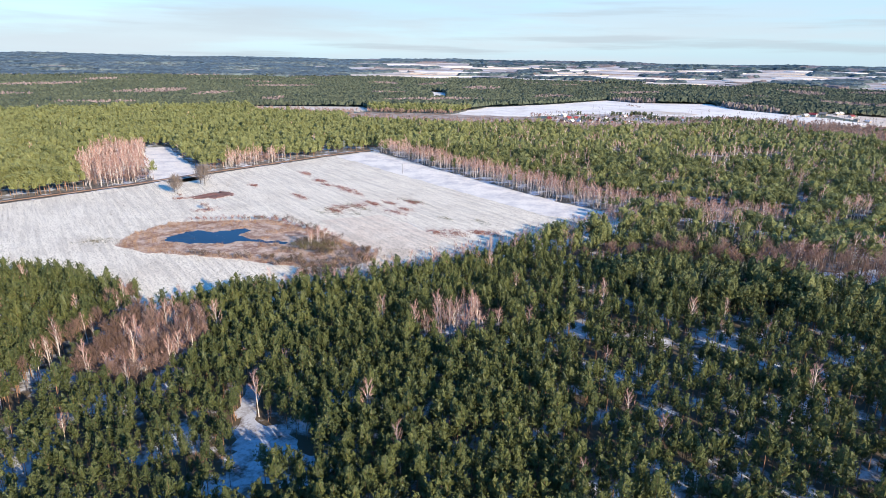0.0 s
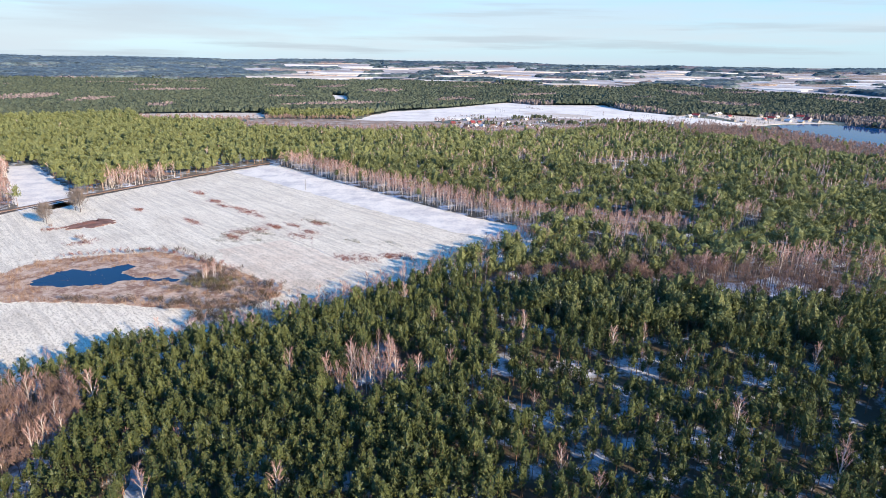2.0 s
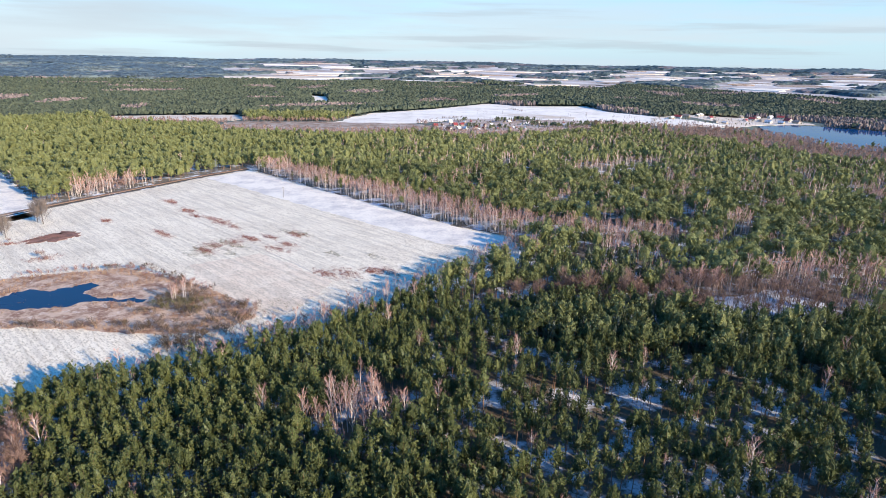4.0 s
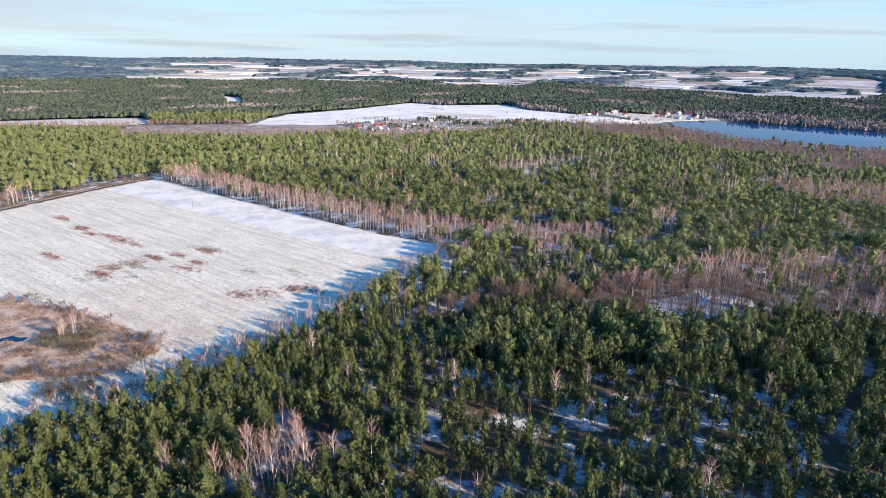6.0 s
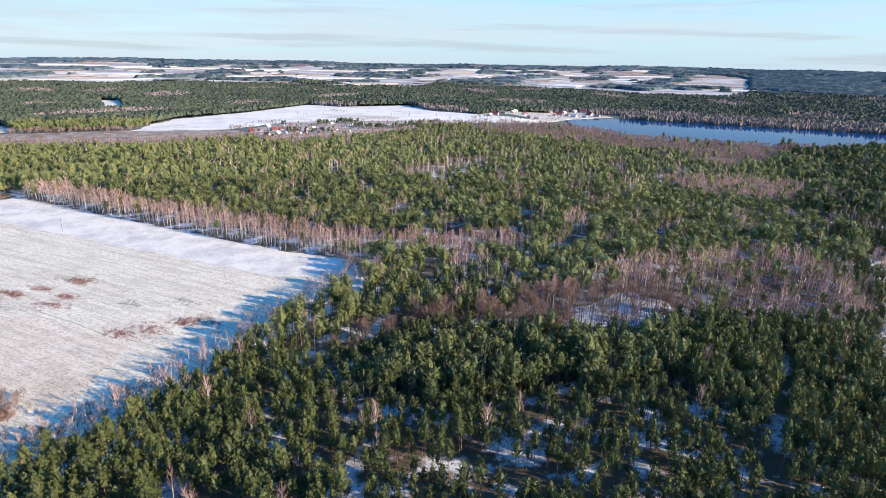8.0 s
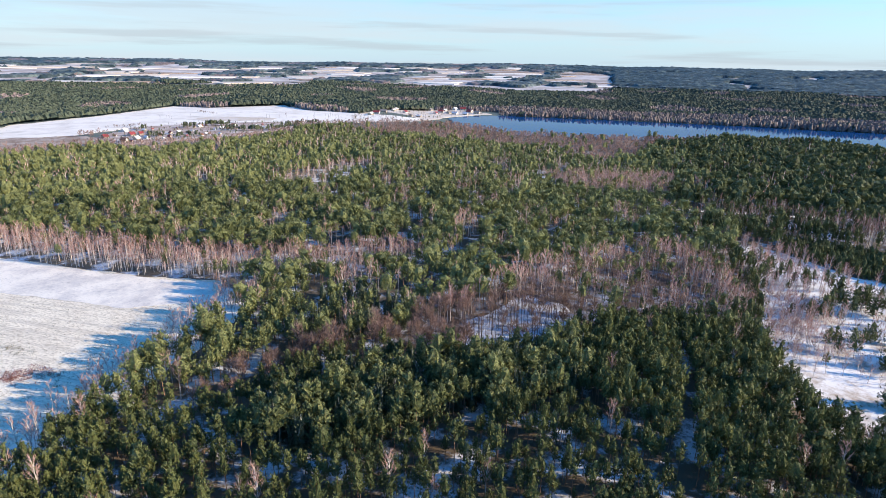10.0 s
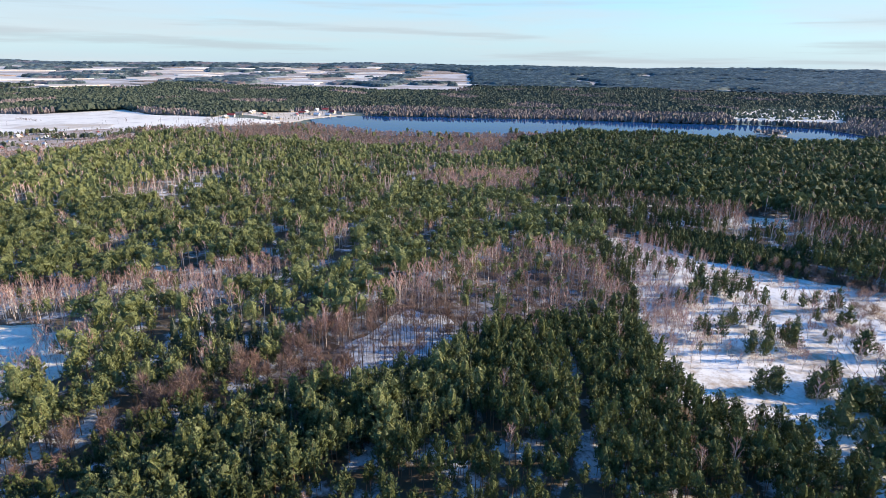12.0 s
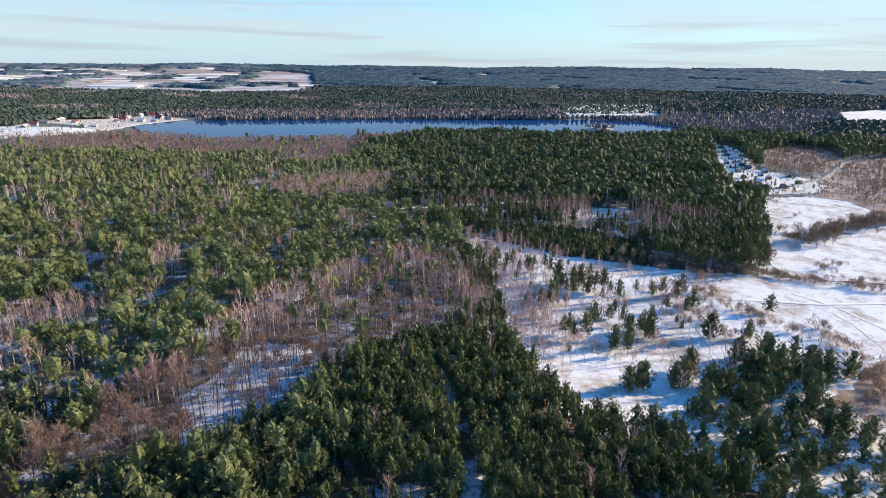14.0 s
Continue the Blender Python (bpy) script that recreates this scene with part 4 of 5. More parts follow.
STRETCH = [(-45, 150), (0, 128), (60, 140), (110, 150), (165, 165), (215, 140)]


def heart(p):
    """The stretch of forest between the west side's edge and the meadow's south end; beyond it plainer trees stand."""
    x, y = p[:, 0], p[:, 1]
    return (x > -40 - 0.86 * y) & (y > 80 - 0.18 * np.maximum(x - 90, 0))


def grow(p, kinds, seed, singles=False):
    """Plants the places p with trees of their species, those along one stretch of the near wood as things of their own."""
    rng = np.random.default_rng(seed)
    s = species(p, seed)
    size = np.clip(rng.normal(1.0, 0.17, len(p)), 0.6, 1.45) * (1 + 0.10 * patchy(p, 40, 1.0)) * np.where(inside(p, DARK_BLOCK) | near_line(p, PINE_FRONT, 12), 1.10, np.where(hill(p), 1.22, np.where(near_line(p, BIRCH_ROW, 15), 0.86, np.where(inside(p, THICKET), 0.76, 1.0))))
    # tone also paints shadow over thicket and near stands, sunlight over edge and north-west
    tone = np.clip(np.where(hill(p) | inside(p, YOUNG_PINES) | inside(p, THICKET), 0.04, np.where(inside(p, DARK_BLOCK), 0.48, np.where(near_line(p, EDGE_SHRUBS, 45), 0.46, np.where((p[:, 0] > 55) & (p[:, 1] < 235) | (p[:, 0] < -20) & (p[:, 1] < 165), 0.05, np.where(p[:, 1] < 235, 0.32, 0.44))))) + 0.2 * patchy(p, 55, 3.0) + rng.normal(0, 0.24, len(p)) + 0.36 * ((p[:, 0] < -110) & (p[:, 1] > 300) | (p[:, 1] > 560) & (p[:, 0] < 350)) + 0.34 * near_line(p, ALDER_BIRCHES, 9) + 0.3 * inside(p, SCRUB_MID) - 0.4 * (near_line(p, RIDE, 12) | inside(p, BIRCHES_WEST) | inside(p, BARE_A) | inside(p, BIRCHES_MID)), 0, 1)
    for k, (name, mats, label, cat) in KIND_INFO.items():
        at = np.where(s == k)[0]
        if singles and k in SINGLE_INFO:
            one, count, text, group = SINGLE_INFO[k]
            line = np.array(STRETCH, float)
            way = np.min([np.hypot(*(p[at] - (a + (b - a) * u)).T) for a, b in zip(line[:-1], line[1:]) for u in np.linspace(0, 1, 9)], 0)
            order = at[np.argsort(way)]
            chosen, at = order[:count], order[count:]
            models = [tree_thing(one, kinds[k][i % len(kinds[k])], mats, text, cat, group, 0.12 + 0.6 * ((i * 5) % 8) / 8) for i in range(8)]
            plant(models, p[chosen], size[chosen], seed + 50 + k)
        woods(name, kinds[k], p[at], size[at], tone[at], mats, label, cat, seed + k)


p = grid((-330, -60), (460, 330), 2.75, 1)
d, b = split(p)
thin = np.random.default_rng(5).uniform(0, 1, len(p))
loose = (p[:, 0] > 35) & ~inside(p, DARK_BLOCK) & ~inside(p, SPRUCES) & ~inside(p, YOUNG_PINES)
mature = MATURE(p)
keep = ~open_land(p) & (d < 245) & (((b > -62) & (b < 112)) | (d < 75) | ((p[:, 0] > -130) & (p[:, 1] > 55) & (b < 0))) & (thin < np.where(mature, 0.42 + 0.22 * patchy(p, 11, 1.0), np.where(loose, 0.56 + 0.30 * patchy(p, 15, 4.0), 0.95)))
hollow = np.where(near_line(p, ALDER_BIRCHES, 8), 0.80 + 0.26 * patchy(p, 8, 2.0), 0.40 + 0.2 * patchy(p, 9, 3.0))
keep &= ~near_line(p, ALDER_STRIP, 7.5) | (thin < 0.46)
keep = np.where(inside(p, ALDERS), (thin < hollow) & (d < 245), keep)
keep &= ~(inside(p, ALDER_GLADE) & (thin > 0.16)) & ~(inside(p, BIRCHES_MID) & (thin > 0.5))
keep &= (p[:, 1] > 76) | (p[:, 0] > 120)
near_p, spare_p = p[keep & heart(p)], p[keep & ~heart(p)][::3]
q = grid((140, 210), (220, 255), 3.9, 15)
near_p = np.concatenate([near_p, q[inside(q, ALDER_GLADE)]])
p = grid((-560, -140), (560, 580), 4.4, 2)
d, b = split(p)
thin = np.random.default_rng(6).uniform(0, 1, len(p))
keep = ~open_land(p) & (d >= 245) & (d < 500) & (b > -51) & (b < 109) & (thin < np.where(hill(p), 1.05, 0.70) + 0.85 * patchy(p, 17, 4.0))
keep &= ~inside(p, ALDERS)
keep &= ~((d > 380) & (before_open(p, 0.03) | (before_open(p, 0.10) & (thin > 0.5))))
mid_p, spare_q = p[keep & heart(p)], p[keep & ~heart(p)]
q = grid((-560, -140), (560, 620), 3.7, 12)
d, b = split(q)
bare = inside(q, ALDERS) & (np.random.default_rng(4).uniform(0, 1, len(q)) < np.where(near_line(q, ALDER_BIRCHES, 11), 1.0, 0.55) + 0.4 * patchy(q, 9, 2.0)) | (near_line(q, BIRCH_ROW, 13) & (np.random.default_rng(14).uniform(0, 1, len(q)) < 0.9)) | inside(q, BARE_A) | inside(q, BARE_B) | inside(q, SCRUB_MID) | inside(q, YOUNG_PINES)
mid_p = np.concatenate([mid_p, q[bare & ~open_land(q) & (d >= 245) & (b > -60)]])
p = grid((-1100, -500), (1100, 1100), 6.2, 3)
d, b = split(p)
thin = np.random.default_rng(7).uniform(0, 1, len(p))
keep = ~open_land(p) & (((d >= 500) & (d < 1060) & (b > -47) & (b < 105)) | ((d >= 75) & (d < 330) & (((b <= -62) & ((p[:, 0] <= -130) | (p[:, 1] <= 55))) | (b >= 112)) & ((np.abs(p[:, 0]) > 120) | (p[:, 1] > 70) | (p[:, 1] < -80)))) & (thin < 0.95 + 0.2 * patchy(p, 60, 4.0))
keep &= ~before_open(p, 0.03) & ~(before_open(p, 0.12) & (thin > 0.6))
far_p = p[keep]
q = grid((-120, -80), (120, 78), 5.0, 13)
q = q[~open_land(q)]
close = (q[:, 0] > -60) & (q[:, 1] > -35)
beside = (spare_p[:, 0] > -120) & (spare_p[:, 0] < 230)
mid_p = np.concatenate([mid_p, q[close], spare_p[beside]])
far_p = np.concatenate([far_p, q[~close], spare_p[~beside], spare_q])
grow(near_p, near_kinds, 100, True)
grow(mid_p, mid_kinds, 200)
grow(far_p, far_kinds, 300)

# woods beyond a kilometre
rng4 = np.random.default_rng(8)
lumps = [lump(300 + i, 11.5, 4.6, 5) for i in range(10)]
SHORE_WOOD = [(900, 1010), (1010, 880), (1090, 740), (1180, 610), (1230, 470), (1320, 330), (1350, 200), (1290, 120), (1180, 105), (1080, 110), (1010, 125)]


def brown_woods(p):
    return (patchy(p, 170, 7.0) > 0.46) | near_line(p, SHORE_WOOD, 150) | near_line(p, [(1106, 150), (1190, 110), (1240, 60), (1349, 24), (1645, -106)], 95)


p = grid((1100, 100), (1900, 600), 9.0, 4)
p = p[inside(p, SHORE_SNOW) & (rng4.uniform(0, 1, len(p)) < 0.48)]
woods("shore_trees", lumps, p, rng4.uniform(0.6, 1.1, len(p)), rng4.uniform(0, 0.6, len(p)), (M_FARPINE, M_PINEBARK), "scattered pines in the snowy clearing on the far shore", "forest", 900)


def wooded(p):
    """Where forest stands in the far country: closed to the west and east, scattered woods between fields to the north."""
    d, b = split(p)
    level = np.where((b > -9) & (b < 54), 0.24, np.where(b >= 54, -0.62, -0.42))
    level = np.where(d > 4400, -0.9, level) + 0.05 * np.sin(b * 0.9)
    yes = (d < 2420 + 160 * np.sin(b * 0.21 + 1.0)) | (patchy(p, 300, 2.0) + 0.35 * patchy(p, 95, 5.0) > level)
    for c, along, out, w, deep in FAR_PLOTS:
        q = p - c
        yes &= ((q @ along) / w) ** 2 + ((q @ out) / deep) ** 2 > 1.0
    shore = np.zeros(len(p), bool)
    for k in (0.02, 0.04, 0.06):
        shore |= inside(p + (p - EYE_MID) * k, SHORE_SNOW)
    yes &= ~inside(p, SHORE_STRIP)
    yes &= ~near_line(p, [(740, 1005), (830, 1035), (905, 1035)], 48)
    return yes & ~open_land(p) & ~before_open(p, 0.08) & ~shore


FAR_WOODS = {
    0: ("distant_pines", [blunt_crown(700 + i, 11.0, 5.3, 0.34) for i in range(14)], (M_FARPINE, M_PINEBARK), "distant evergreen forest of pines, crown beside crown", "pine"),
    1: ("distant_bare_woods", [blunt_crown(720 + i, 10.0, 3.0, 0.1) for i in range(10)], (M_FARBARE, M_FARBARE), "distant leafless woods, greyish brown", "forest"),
}


def far_woods():
    """The woods from one to some two and a half kilometres: single crowns on a loose grid that widens outwards."""
    for lo, hi, gap, seed in ((1040, 1500, 6.9, 41), (1500, 2000, 8.4, 42), (2000, 2650, 11.5, 43)):
        p = grid((EYE_MID[0] - hi, -700), (EYE_MID[0] + hi, hi + 60), gap, seed)
        d, b = split(p)
        p = p[(d >= lo) & (d < hi) & (b > -41) & (b < 101)]
        p = p[wooded(p)]
        rng = np.random.default_rng(seed)
        bare = brown_woods(p) & (rng.uniform(0, 1, len(p)) < 0.97)
        size = rng.normal(1.0, 0.10, len(p)) * (1 + 0.10 * patchy(p, 90, 6.0) + 0.28 * patchy(p, 260, 1.0)) * (gap / 7.5) ** 0.35
        # tone by bearing: haze and front light paint the west paler, the east darker
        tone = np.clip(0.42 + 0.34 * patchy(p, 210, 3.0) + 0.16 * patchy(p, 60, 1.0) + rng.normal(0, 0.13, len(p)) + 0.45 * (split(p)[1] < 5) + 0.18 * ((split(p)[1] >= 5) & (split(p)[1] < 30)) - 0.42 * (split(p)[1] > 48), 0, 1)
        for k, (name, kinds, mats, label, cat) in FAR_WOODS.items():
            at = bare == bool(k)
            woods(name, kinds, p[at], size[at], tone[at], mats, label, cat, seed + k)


def far_canopy():
    """The forest's roof beyond that: one rough sheet of crowns that breaks off at fields and clearings."""
    rings = [2600.0]
    while rings[-1] < 4780:
        rings.append(rings[-1] + 9 + max(0, rings[-1] - 2600) * 0.010)
    turns = np.radians(np.arange(-42, 102, 0.19))
    dd, bb = np.meshgrid(np.array(rings), turns, indexing="ij")
    dd = dd + rng4.uniform(-0.35, 0.35, dd.shape) * np.gradient(np.array(rings))[:, None]
    bb = bb + rng4.uniform(-0.4, 0.4, bb.shape) * radians(0.19)
    p = np.stack([EYE_MID[0] + (dd * np.sin(bb)).ravel(), EYE_MID[1] + (dd * np.cos(bb)).ravel()], 1)
    full = wooded(p)
    bare = brown_woods(p) & (split(p)[1] < 50) & (split(p)[1] > -8)
    h = np.where(bare, 8.0, 11.0) * (1 + 0.10 * patchy(p, 90, 6.0)) + rng4.normal(0, 1.6, len(p))
    z = land(p[:, 0], p[:, 1]) + np.where(full, h, -2.5)
    # tone by bearing puts western haze and eastern shade into the colour
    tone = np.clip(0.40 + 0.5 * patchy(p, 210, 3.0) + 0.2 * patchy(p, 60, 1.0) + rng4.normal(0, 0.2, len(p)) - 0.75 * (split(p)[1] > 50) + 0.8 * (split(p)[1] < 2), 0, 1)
    n = len(turns)
    i, j = np.meshgrid(np.arange(n - 1), np.arange(len(rings) - 1))
    a = (j * n + i).ravel()
    f = np.concatenate([np.stack([a, a + 1, a + n + 1], 1), np.stack([a, a + n + 1, a + n], 1)])
    f = f[full[f].sum(1) > 0]
    v = np.c_[p, z]
    me = tri_mesh("far_forest", v, f, [M_HAZEWOODS, M_FARBARE], bare[f].sum(1) > 1, tone)
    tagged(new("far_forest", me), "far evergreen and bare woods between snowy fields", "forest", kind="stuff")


far_woods()
far_canopy()

# ---- field, pond and meadow growth ----


def tuft_kind(seed, height, radius, blades, width, lean=0.35):
    """A clump of dry stems."""
    rng = np.random.default_rng(seed)
    out = []
    for _ in range(blades):
        a, r = rng.uniform(0, 2 * math.pi), radius * math.sqrt(rng.uniform(0, 1))
        c = np.array((math.cos(a) * r, math.sin(a) * r, -0.05))
        d = np.array((rng.normal(0, lean), rng.normal(0, lean), 1.0)) * height * rng.uniform(0.6, 1.2)
        w = rng.normal(0, 1, 3) * (1, 1, 0)
        w /= np.linalg.norm(w) + 1e-6
        out.append((c - w * width, c + w * width, c + d))
    return np.zeros((0, 3, 3)), np.array(out)


def patch_points(cx, cy, rx, ry, turn, count, rng):
    q = rng.normal(0, 0.5, (count, 2)) * (rx, ry)
    c, d = math.cos(turn), math.sin(turn)
    return np.stack([cx + c * q[:, 0] - d * q[:, 1], cy + d * q[:, 0] + c * q[:, 1]], 1)


grng = np.random.default_rng(77)
reed_kinds = [tuft_kind(400 + i, 1.5, 1.0, 9, 0.10) for i in range(4)]
weed_kinds = [tuft_kind(410 + i, 0.55, 0.7, 7, 0.12, 0.6) for i in range(4)]
p = grid((-160, 238), (-26, 324), 1.7, 21)
rim = near_line(p, REEDS + REEDS[:1], 7)
wild = patchy(p, 9, 1.0)
snow_lane = inside(p, [(-128, 272), (-99, 270), (-85, 269), (-71, 262), (-92, 259), (-120, 262)])
p1 = p[inside(p, REEDS) & ~inside(p, POND) & ~snow_lane & (rim | (wild > 0.22))]
woods("reeds", reed_kinds, p1, grng.uniform(0.5, 1.2, len(p1)), np.clip(0.5 + 0.4 * patchy(p1, 12, 4.0) + grng.normal(0, 0.15, len(p1)), 0, 1), (M_STRAW, M_STRAW), "brown and straw-coloured reeds round the pond", "reeds", 420)
p2 = grid((-138, 272), (-72, 304), 2.6, 23)
p2 = p2[inside(p2, POND) & (patchy(p2, 5, 2.0) > 0.45)]
woods("water_reeds", reed_kinds, p2, grng.uniform(0.3, 0.5, len(p2)), grng.uniform(0.5, 1, len(p2)), (M_STRAW, M_STRAW), "broken pale reeds standing in the pond", "reeds", 421)
WEEDS = [(-105, 462), (-88, 434), (-80, 419), (-69, 412), (-62, 402), (-54, 390), (-41, 364), (-30, 365), (-20, 350), (-25, 342), (-16, 369), (-58, 352), (-49, 358), (-62, 345), (0, 300), (10, 300), (22, 301), (29, 299), (-131, 414), (-91, 381)]
pts = np.concatenate([patch_points(x, y, grng.uniform(6, 11), grng.uniform(2.5, 5), -0.9, int(grng.uniform(70, 150)), grng) for x, y in WEEDS] + [patch_points(-148, 381, 9, 6, 0.4, 200, grng), patch_points(-137, 342, 7, 4, 0.4, 90, grng), patch_points(-165, 370, 5, 3, 0.2, 60, grng)])
woods("field_weeds", weed_kinds, pts, grng.uniform(0.6, 1.5, len(pts)), grng.uniform(0, 0.45, len(pts)), (M_WEED, M_WEED), "patches of reddish dead weeds in the snowy field", "weeds", 430)

# stubble in rows across the field, and greener tufts where the snow has gone
ROW_WAY = np.array((0.576, -0.817))
ROW_SIDE = np.array((0.817, 0.576))
CLEAN_STRIP = [(-95, 546), (-66, 580), (-4, 492), (50, 414), (81, 370), (102, 347), (95, 326), (64, 339), (11, 408), (-62, 505)]
a, b = np.meshgrid(np.arange(-520, 300, 1.25), np.arange(-60, 420, 2.3))
p = (a.ravel()[:, None] * ROW_WAY + b.ravel()[:, None] * ROW_SIDE) + grng.normal(0, 0.22, (a.size, 2))
p = p[(p[:, 1] > 150) & (p[:, 0] > -330)]
p = p[inside(p, FIELD) & ~inside(p, REEDS) & ~inside(p, CLEAN_STRIP)]
p = p[grng.uniform(0, 1, len(p)) < 0.32 + 0.22 * patchy(p, 26, 2.0) + 0.14 * patchy(p, 7, 1.0)]
stub_kinds = [tuft_kind(405 + i, 0.34, 0.3, 2, 0.16, 0.5) for i in range(4)]
woods("stubble", stub_kinds, p, grng.uniform(0.6, 1.35, len(p)), grng.uniform(0, 1, len(p)), (M_STUB, M_STUB), "short dry stubble in rows through thin snow", "stubble", 431)
pts = np.concatenate([patch_points(x, y, 8, 3.5, -0.95, 60, grng) for x, y in ((-65, 348), (-58, 351), (-51, 354), (-44, 349), (-54, 360), (-69, 341), (-17, 372), (-12, 369), (-20, 375), (-48, 338), (-60, 338), (5, 330), (25, 322))] + [patch_points(-20, 262, 22, 10, 0.7, 170, grng), patch_points(40, 296, 26, 7, 0.75, 160, grng), patch_points(-166, 276, 10, 6, 0.2, 170, grng)])
woods("green_tufts", weed_kinds, pts, grng.uniform(0.5, 1.1, len(pts)), grng.uniform(0, 0.8, len(pts)), (M_OLIVE, M_OLIVE), "olive grass tufts poking through the snow", "grass", 432)
ribbon("furrow", [(-102, 439), (-75, 403), (-49, 367), (-30, 339), (-12, 313), (-2, 297)], 0.38, M_PALE, 0.19, "thin furrow between two plots of the field", "furrow", step=4)

shrub_kinds = [bare_tree(440 + i, 3.4, 2.0, 8, 9, 0.05, base=0.04, upright=0.8) for i in range(5)]
sapling_kinds = [birch(450 + i, 6.5, 9, 12, 0.042, base=0.15, spread_by=0.5, stout=1.2) for i in range(5)]


def line_points(line, gap, spread_by, rng):
    q = np.asarray(line, float)
    out = []
    for a, b in zip(q[:-1], q[1:]):
        n = max(1, int(np.hypot(*(b - a)) / gap))
        out += [a + (b - a) * (i + rng.uniform()) / n + rng.normal(0, spread_by, 2) for i in range(n)]
    return np.array(out)


def bush_belt(name, pts, kinds, lo, hi, mats, label, category, seed):
    rng = np.random.default_rng(seed)
    woods(name, kinds, pts, rng.uniform(lo, hi, len(pts)), rng.uniform(0.1, 0.9, len(pts)), mats, label, category, seed)


bush_belt("edge_saplings", np.concatenate([line_points([(x + 2.0, y - 2.0) for x, y in EDGE_SHRUBS], 1.7, 2.8, grng), line_points([(x + 7.0, y - 9.0) for x, y in EDGE_SHRUBS], 2.6, 3.0, grng)]), sapling_kinds, 1.0, 1.8, (M_TWIG, M_BIRCHBARK), "pale leafless saplings along the field's shaded edge", "sapling", 460)
bush_belt("edge_birches", line_points(PINE_FRONT, 3.6, 3.0, grng), near_kinds[1], 0.75, 1.1, (M_TWIG, M_BIRCHBARK), "pale birches along the forest edge by the field", "birch", 471)
swamp = np.concatenate([patch_points(x, y, 9, 7, 0, 16, grng) for x, y in ((-20, 236), (-30, 228), (-10, 242), (-42, 226), (4, 250), (-50, 236), (-56, 232), (-46, 231), (-42, 238))] + [patch_points(x, y, 8, 7, 0, 11, grng) for x, y in ((-61, 278), (-52, 276), (-66, 270), (-48, 262), (-35, 262), (-58, 262), (-43, 253), (-52, 248), (-65, 247), (-40, 243), (-32, 244), (-52, 236))] + [line_points([(-108, 318), (-91, 319), (-78, 313), (-63, 298), (-58, 288)], 2.2, 1.5, grng), line_points([(-115, 257), (-91, 254), (-71, 251), (-55, 246)], 2.2, 1.6, grng)])
bush_belt("swamp_shrubs", swamp, shrub_kinds, 0.5, 1.1, (M_WILLOW, M_DARKBARK), "low dark leafless shrubs in the wet corner", "shrub", 461)
bush_belt("olive_bushes", np.concatenate([patch_points(x, y, 5, 4, 0.3, 13, grng) for x, y in ((-58, 267), (-57, 273), (-51, 271), (-67, 270), (-63, 275), (-52, 263))]), shrub_kinds, 0.5, 0.9, (M_OLIVE, M_DARKBARK), "grey-olive bushes under the pond's birches", "bush", 468)
bush_belt("brown_bushes", np.concatenate([patch_points(x, y, 4, 3, 0.3, 9, grng) for x, y in ((-37, 264), (-33, 265), (-29, 263), (-28, 257), (-34, 257))]), shrub_kinds, 0.45, 0.75, (M_SHRUB, M_DARKBARK), "rounded brown bushes at the reed bed's end", "bush", 469)
bush_belt("rim_shrubs", line_points([(-140, 316), (-115, 322), (-92, 321), (-86, 318), (-77, 309), (-69, 304), (-62, 298), (-56, 292), (-49, 286)], 0.9, 1.6, grng), shrub_kinds, 0.3, 0.65, (M_WEED, M_DARKBARK), "reddish brush along the reed bed's rim", "shrub", 470)
copse = np.concatenate([patch_points(-58, 276, 7, 4, 0.3, 9, grng), patch_points(-86, 192, 5, 8, 0.3, 8, grng)])
bush_belt("pond_birches", copse, near_kinds[1], 0.5, 0.8, (M_TWIG, M_BIRCHBARK), "small group of slim birches by the pond", "birch", 462)

MEADOW_SHRUBS = [(346, 105), (374, 103), (327, 83), (330, 90), (316, 79), (315, 67), (315, 55), (327, 55), (299, 45), (290, 43), (314, 97), (312, 115), (386, 29), (387, 65), (390, 57), (389, 50), (425, 37), (422, 32), (263, 50), (249, 51), (492, 57), (542, 42), (352, 118), (340, 122), (306, 108), (283, 118)]
belt = np.concatenate([patch_points(x, y, 4, 3, 0.5, 7, grng) for x, y in MEADOW_SHRUBS] + [line_points([(383, 98), (388, 70), (393, 50), (400, 17), (408, -60)], 1.6, 2.0, grng), line_points([(358, 118), (338, 92), (322, 74), (307, 58), (285, 47), (255, 40)], 1.3, 2.2, grng), line_points([(392, 95), (384, 125), (380, 140)], 1.5, 2.0, grng), patch_points(640, 40, 25, 30, 0, 60, grng)])
bush_belt("meadow_shrubs", belt, shrub_kinds, 0.5, 1.15, (M_BRUSH, M_DARKBARK), "brown leafless shrubs along ditches in the meadow", "shrub", 463)
thicket = line_points([(462, 50), (511, 20), (551, -15), (610, -70), (660, -120)], 0.5, 5.5, grng)
bush_belt("willow_thicket", thicket, shrub_kinds, 1.1, 2.0, (M_WILLOW, M_DARKBARK), "dense dark leafless willow thicket across the meadow", "thicket", 467)
p = grid((240, 60), (395, 245), 4.6, 31)
p = p[inside(p, [(389, 242), (391, 216), (378, 190), (362, 138), (330, 90), (270, 66), (240, 100), (248, 135), (255, 156), (266, 168), (301, 184), (336, 205)]) & (np.random.default_rng(3).uniform(0, 1, len(p)) < 0.44 + 0.3 * patchy(p, 14, 3.0) + 0.0045 * (p[:, 1] - 130))]
bush_belt("meadow_birches", p, sapling_kinds, 0.8, 1.75, (M_TWIG, M_BIRCHBARK), "thin leafless birches scattered over the snowy meadow", "birch", 464)
